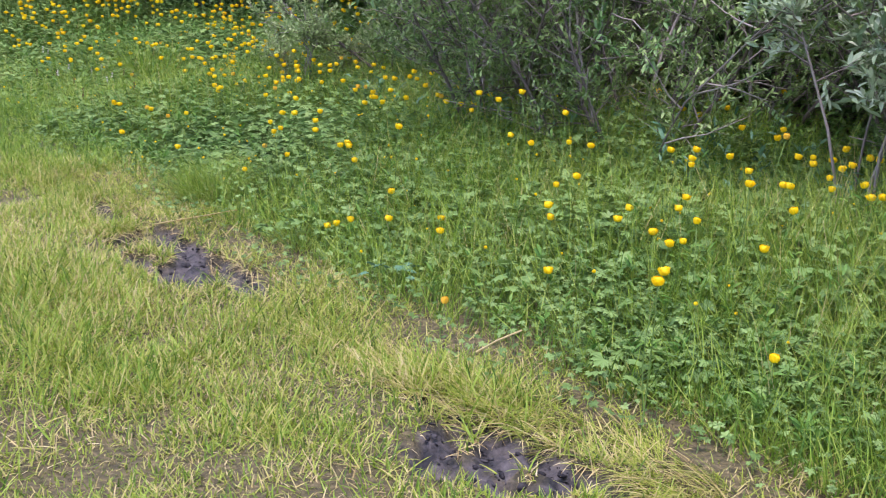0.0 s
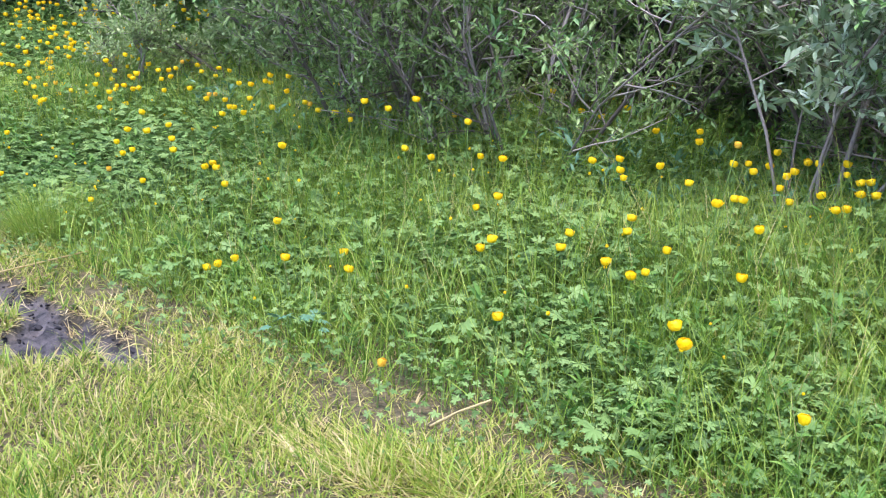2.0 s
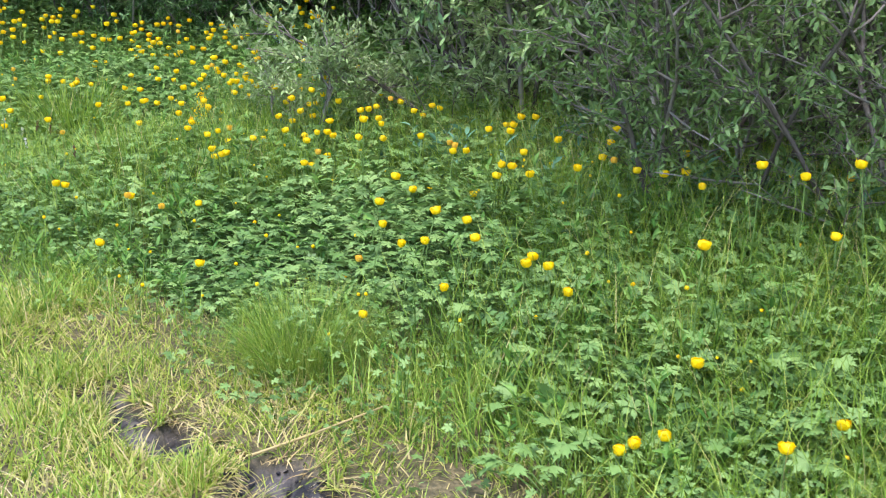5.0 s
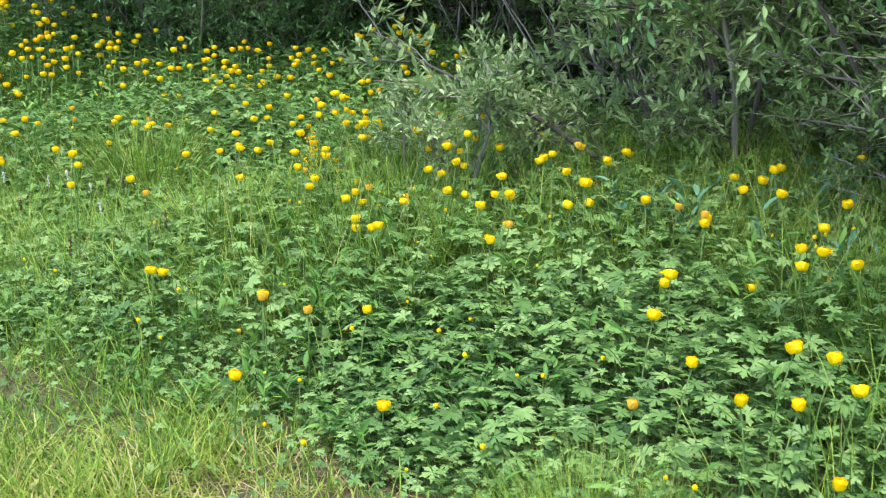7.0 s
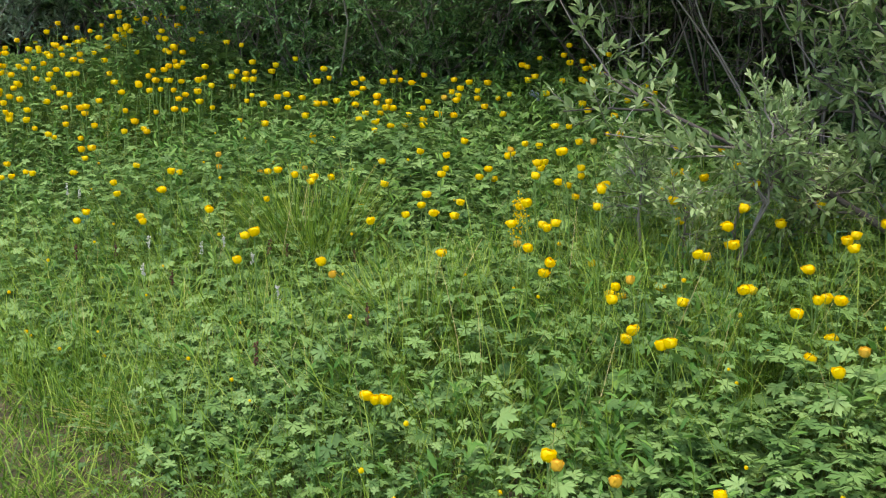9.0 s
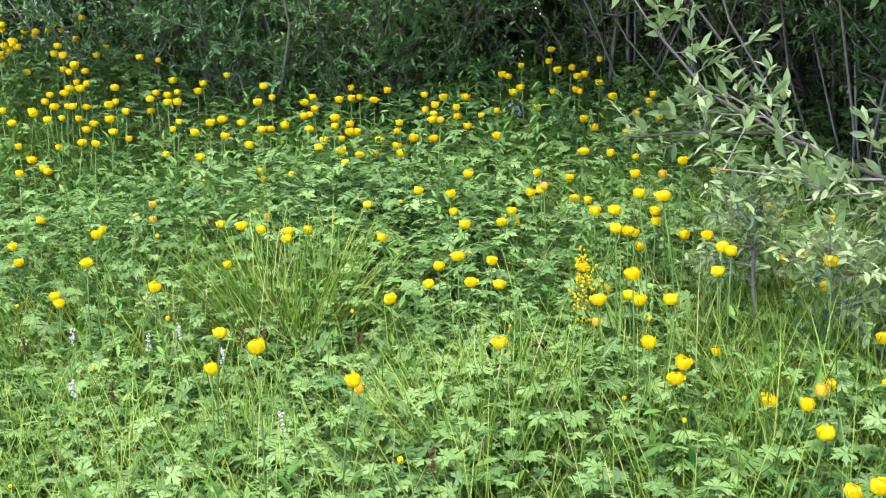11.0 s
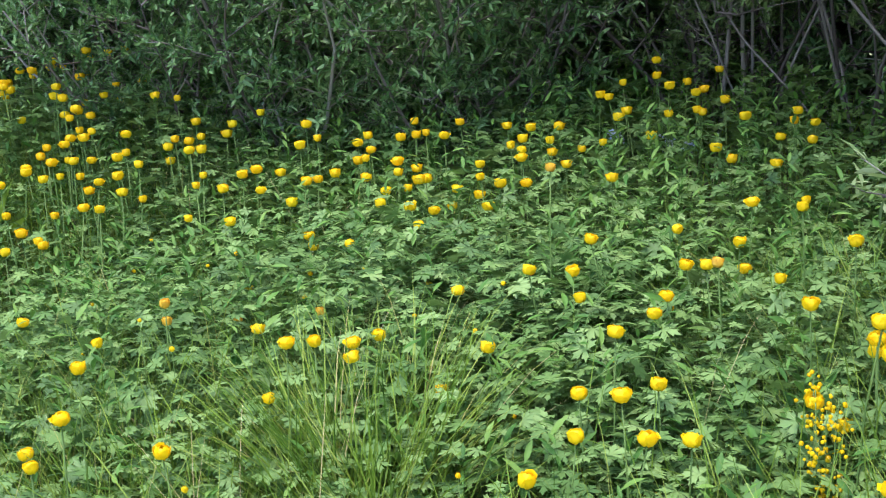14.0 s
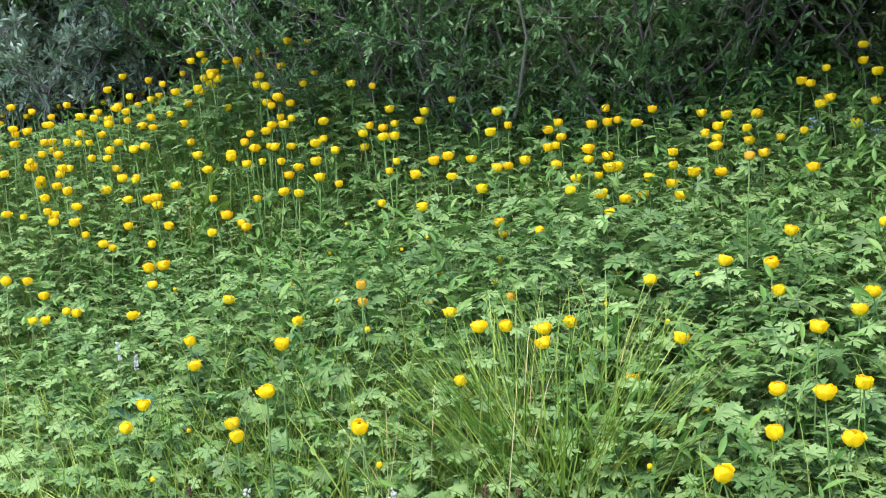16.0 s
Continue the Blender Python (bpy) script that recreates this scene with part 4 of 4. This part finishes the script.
TUFTS = "grass tussocks by the rut"
for k, (x, y, n, tall, reach, lean) in enumerate((
    (0.36, 3.68, 600, 0.16, 0.15, 150), (0.55, 3.55, 400, 0.14, 0.12, 170), (0.78, 3.42, 350, 0.13, 0.12, 190), (1.09, 3.12, 500, 0.15, 0.14, 200),
    (0.2, 3.9, 350, 0.13, 0.14, 140), (-0.1, 4.15, 300, 0.12, 0.13, 200), (0.95, 3.3, 350, 0.14, 0.12, 120),
)):
    tuft("grass_tussock", "drooping yellow-green sedge tussock beside the rut", "grass tuft", x, y, n, tall, 0.004, GRASS, 0, 50, reach, 1 + k, lean, TUFTS)
for k, (x, y, n, tall, reach) in enumerate(((-1.2, 5.42, 380, 0.15, 0.15), (-1.35, 5.25, 200, 0.12, 0.12), (-0.72, 4.98, 200, 0.1, 0.1), (-0.25, 4.72, 260, 0.1, 0.14), (-0.8, 4.55, 200, 0.12, 0.1))):
    tuft("dry_grass_tuft", "pale dry grass tuft at the rut's edge", "grass tuft", x, y, n, tall, 0.0035, STRAW, 5, 60, reach, 30 + k, None, TUFTS)
tuft("horsetail_clump", "feathery bright green horsetail clump", "herb", -1.17, 6.2, 2600, 0.27, 0.0018, BLADE, 35, 85, 0.16, 7)
tuft("grass_tussock", "tall fresh green grass tussock among the herbs", "grass tuft", -2.8, 9.75, 750, 0.5, 0.006, BLADE, 55, 88, 0.16, 8, None, TUFTS)
tuft("grass_tussock", "tall fresh green grass tussock among the herbs", "grass tuft", -2.3, 8.75, 450, 0.42, 0.006, BLADE, 55, 88, 0.14, 9, None, TUFTS)
tuft("grass_tussock", "flattened pale green grass at the path's edge", "grass tuft", -3.05, 8.4, 600, 0.22, 0.005, GRASS, 5, 45, 0.22, 10, 200, TUFTS)


def leafy_clump(x, y, n, tall, size, reach, seed, mat=HERB, label="broad-leaved plant with large lobed green leaves"):
    """A plant of large lobed leaves on stalks from one root."""
    r = np.random.default_rng(seed)
    root = new("broad_leaved_plant")
    root.location = (x, y, float(land(x, y)))
    a = r.uniform(0, 6.28, n)
    d = reach * np.sqrt(r.uniform(0, 1, n))
    at = np.stack([d * np.cos(a), d * np.sin(a), tall * (1.1 - 0.5 * d / reach) * r.uniform(0.75, 1.05, n)], 1)
    lv, lt = LOBED_7
    for k in range(n):
        m = turned(1, -25, 15, np.array([size * r.uniform(0.7, 1.2)]), r)
        v, t = spread(lv, lt, m, at[k : k + 1])
        part("leaf", tri_mesh("leaf", v, t, [mat]), root)
    stalks = join([tube([(0.15 * p[0], 0.15 * p[1], -0.02), (0.6 * p[0], 0.6 * p[1], p[2] * 0.7), p], [0.003, 0.0025, 0.002], 3) for p in at])
    tagged(part("stalk", tri_mesh("stalks", *stalks, [STEM]), root), kind="stuff")
    return tagged(root, label, "plant", "broad-leaved plants in the meadow")


for k, (x, y, n, tall, size, reach) in enumerate((
    (1.75, 4.45, 34, 0.34, 0.075, 0.36), (-0.48, 5.3, 20, 0.15, 0.06, 0.22), (-0.42, 5.6, 18, 0.17, 0.06, 0.2), (0.55, 4.55, 16, 0.2, 0.065, 0.2),
    (0.95, 3.75, 14, 0.14, 0.05, 0.16), (-1.55, 8.45, 20, 0.34, 0.07, 0.26), (-1.75, 8.0, 16, 0.28, 0.065, 0.22), (-1.9, 8.4, 18, 0.3, 0.075, 0.24),
    (-2.1, 9.2, 16, 0.34, 0.07, 0.24), (-3.9, 10.4, 16, 0.34, 0.07, 0.24), (-3.4, 10.1, 14, 0.36, 0.065, 0.22), (0.2, 5.3, 16, 0.2, 0.06, 0.2),
)):
    leafy_clump(x, y, n, tall, size, reach, 200 + k)
for k, (x, y, n, tall, size, reach) in enumerate(((-4.0, 10.15, 14, 0.3, 0.07, 0.15), (0.05, 4.75, 10, 0.14, 0.05, 0.12))):
    leafy_clump(x, y, n, tall, size, reach, 230 + k, BLUISH, "low plant with bluish-green deeply lobed leaves")


def cluster(name, label, category, x, y, top, spires, florets, spacing, size, mat, shape, seed):
    """A plant of thin stalks set with many small florets."""
    r = np.random.default_rng(seed)
    g = float(land(x, y))
    root = new(name)
    root.location = (x, y, g)
    stalks, at = [], []
    for _ in range(spires):
        q = np.array([r.normal(0, spacing), r.normal(0, spacing), (top - g) * r.uniform(0.75, 1.05)])
        p = np.array([(0.2 * q[0], 0.2 * q[1], -0.02), (0.6 * q[0], 0.6 * q[1], q[2] * 0.55), q])
        stalks.append(tube(p, [0.0025, 0.002, 0.0012], 3))
        f = r.uniform(shape[0], 1.0, florets)[:, None]
        at.append(q * f + r.normal(0, shape[1], (florets, 3)) * [1, 1, 0.6])
    at = np.concatenate(at)
    part("stalk", tri_mesh("stalks", *join(stalks), [STEM]), root)["kind"] = "stuff"
    v, t = spread(*BUD_T, np.eye(3)[None] * (size / 0.009 * r.uniform(0.7, 1.3, len(at)))[:, None, None], at)
    tagged(part("flower_head", tri_mesh("florets", v, t, [mat]), root), kind="stuff")
    return tagged(root, label, category)


cluster("bedstraw", "yellow-flowered herb with many tiny blooms on one stalk", "flower", -1.95, 9.22, 0.7, 4, 38, 0.03, 0.0042, PETAL, (0.55, 0.012), 301)
cluster("forget_me_nots", "pale blue forget-me-nots in the shade of the hedge", "flower", -1.74, 11.97, 0.86, 7, 12, 0.045, 0.006, BLUE, (0.93, 0.014), 302)
cluster("forget_me_nots", "pale blue forget-me-nots in the shade of the hedge", "flower", -1.5, 11.95, 0.84, 6, 10, 0.04, 0.006, BLUE, (0.93, 0.014), 303)
for k, (x, y, z) in enumerate(((-4.0, 10.2, 0.5), (-4.1, 10.3, 0.5), (-3.2, 9.3, 0.44), (-3.42, 9.35, 0.42), (-3.1, 9.3, 0.45), (-2.98, 9.2, 0.44), (-2.75, 8.6, 0.4), (-3.3, 8.9, 0.4))):
    cluster("bistort_spike", "thin spike of small whitish bistort flowers", "flower", x, y, z, 1, 26, 0.01, 0.003, WHITE, (0.86, 0.003), 310 + k)

for k, (x, y, z) in enumerate(((-2.95, 9.35, 0.42), (-2.88, 9.4, 0.44), (-3.62, 9.55, 0.4), (-3.75, 9.45, 0.38), (-2.6, 9.35, 0.45), (-3.25, 9.1, 0.4), (-2.45, 8.35, 0.42), (-2.75, 8.1, 0.38))):
    cluster("sorrel_spike", "thin dark reddish-brown seed spike among the grass", "herb", x, y, z, 1, 30, 0.01, 0.0035, RUST, (0.8, 0.003), 330 + k)

stick = new("dry_stalk", tri_mesh("dry_stalk", *tube([(0.46, 3.98, 0.03), (0.53, 3.92, 0.1), (0.61, 3.84, 0.17)], [0.005, 0.004, 0.003], 5), [STRAW]))
tagged(stick, "pale dry hollow stalk leaning in the herbs", "stick")
stick = new("dry_stalk", tri_mesh("dry_stalk", *tube([(-1.26, 5.5, 0.02), (-1.1, 5.58, 0.05), (-0.9, 5.72, 0.08)], [0.004, 0.004, 0.003], 5), [STRAW]))
tagged(stick, "pale dry grass stalk lying beside the rut", "stick")


def small_blooms(n, r):
    """Tiny buttercups and buds low among the leaves."""
    x, y = lots(n, 0.5, 2.4, -3.0, 6.5, r)
    z = land(x, y) + herbage(x, y) * r.uniform(0.8, 1.3, n) + 0.03
    v, t = spread(*BUD_T, np.eye(3)[None] * r.uniform(0.5, 0.95, n)[:, None, None], np.stack([x, y, z], 1))
    stems = join([tube([(a, b, c - 0.2), (a, b, c)], [0.0015, 0.001], 3) for a, b, c in zip(x, y, z)])
    vv, tt = join([(v, t), stems])
    stuff("buttercups", "tiny yellow buttercups and buds scattered low", "flowers", vv, tt, [PETAL, STEM], np.concatenate([np.zeros(len(t)), np.ones(len(stems[1]))]))


small_blooms(170, np.random.default_rng(61))


def broad_leaf(x, y, tall, seed):
    """An upright plant of three large pleated lance-shaped leaves."""
    r = np.random.default_rng(seed)
    root = new("false_helleborine")
    root.location = (x, y, float(land(x, y)))
    part("stem", tri_mesh("stem", *tube([(0, 0, -0.03), (0, 0, tall * 0.5), (0.01, 0, tall * 0.8)], [0.007, 0.006, 0.004], 5), [STEM]), root)
    for k in range(4):
        m = turned(1, 48, 78, np.array([tall * r.uniform(0.45, 0.62)]), r, 1.15)
        v, t = spread(*WILLOW_T, m, np.array([[0, 0, tall * (0.3 + 0.12 * k)]]))
        part("leaf", tri_mesh("leaf", v, t, [BLADE]), root)
    return tagged(root, "upright plant with large lance-shaped bright green leaves", "plant", "large upright plants")


for k, (x, y, tall) in enumerate(((-4.3, 11.75, 0.4), (-3.05, 11.45, 0.3))):
    broad_leaf(x, y, tall, 400 + k)


def arched_stalk(x, y, tall, reach, turn):
    """A pale stalk that bows over at the top."""
    s = np.linspace(0, 1, 15)
    c, q = math.cos(radians(turn)), math.sin(radians(turn))
    d = reach * s**2.2
    z = float(land(x, y)) - 0.02 + tall * np.sin(s * 2.0) / 1.0
    p = np.stack([x + c * d, y + q * d, z], 1)
    ob = new("arched_grass_stalk", tri_mesh("arched_grass_stalk", *tube(p, np.linspace(0.002, 0.001, 15), 4), [STEM]))
    return tagged(ob, "pale green grass stalk bowed over at its tip", "grass", "bowed stalks")


for x, y, tall, reach, turn in ((-2.85, 10.6, 0.5, 0.28, 170), (-2.3, 9.9, 0.5, 0.25, 20), (-2.05, 9.6, 0.45, 0.3, 200), (-3.5, 10.1, 0.45, 0.2, 60), (-1.9, 8.9, 0.4, 0.25, 330), (0.5, 4.6, 0.3, 0.2, 100)):
    arched_stalk(x, y, tall, reach, turn)
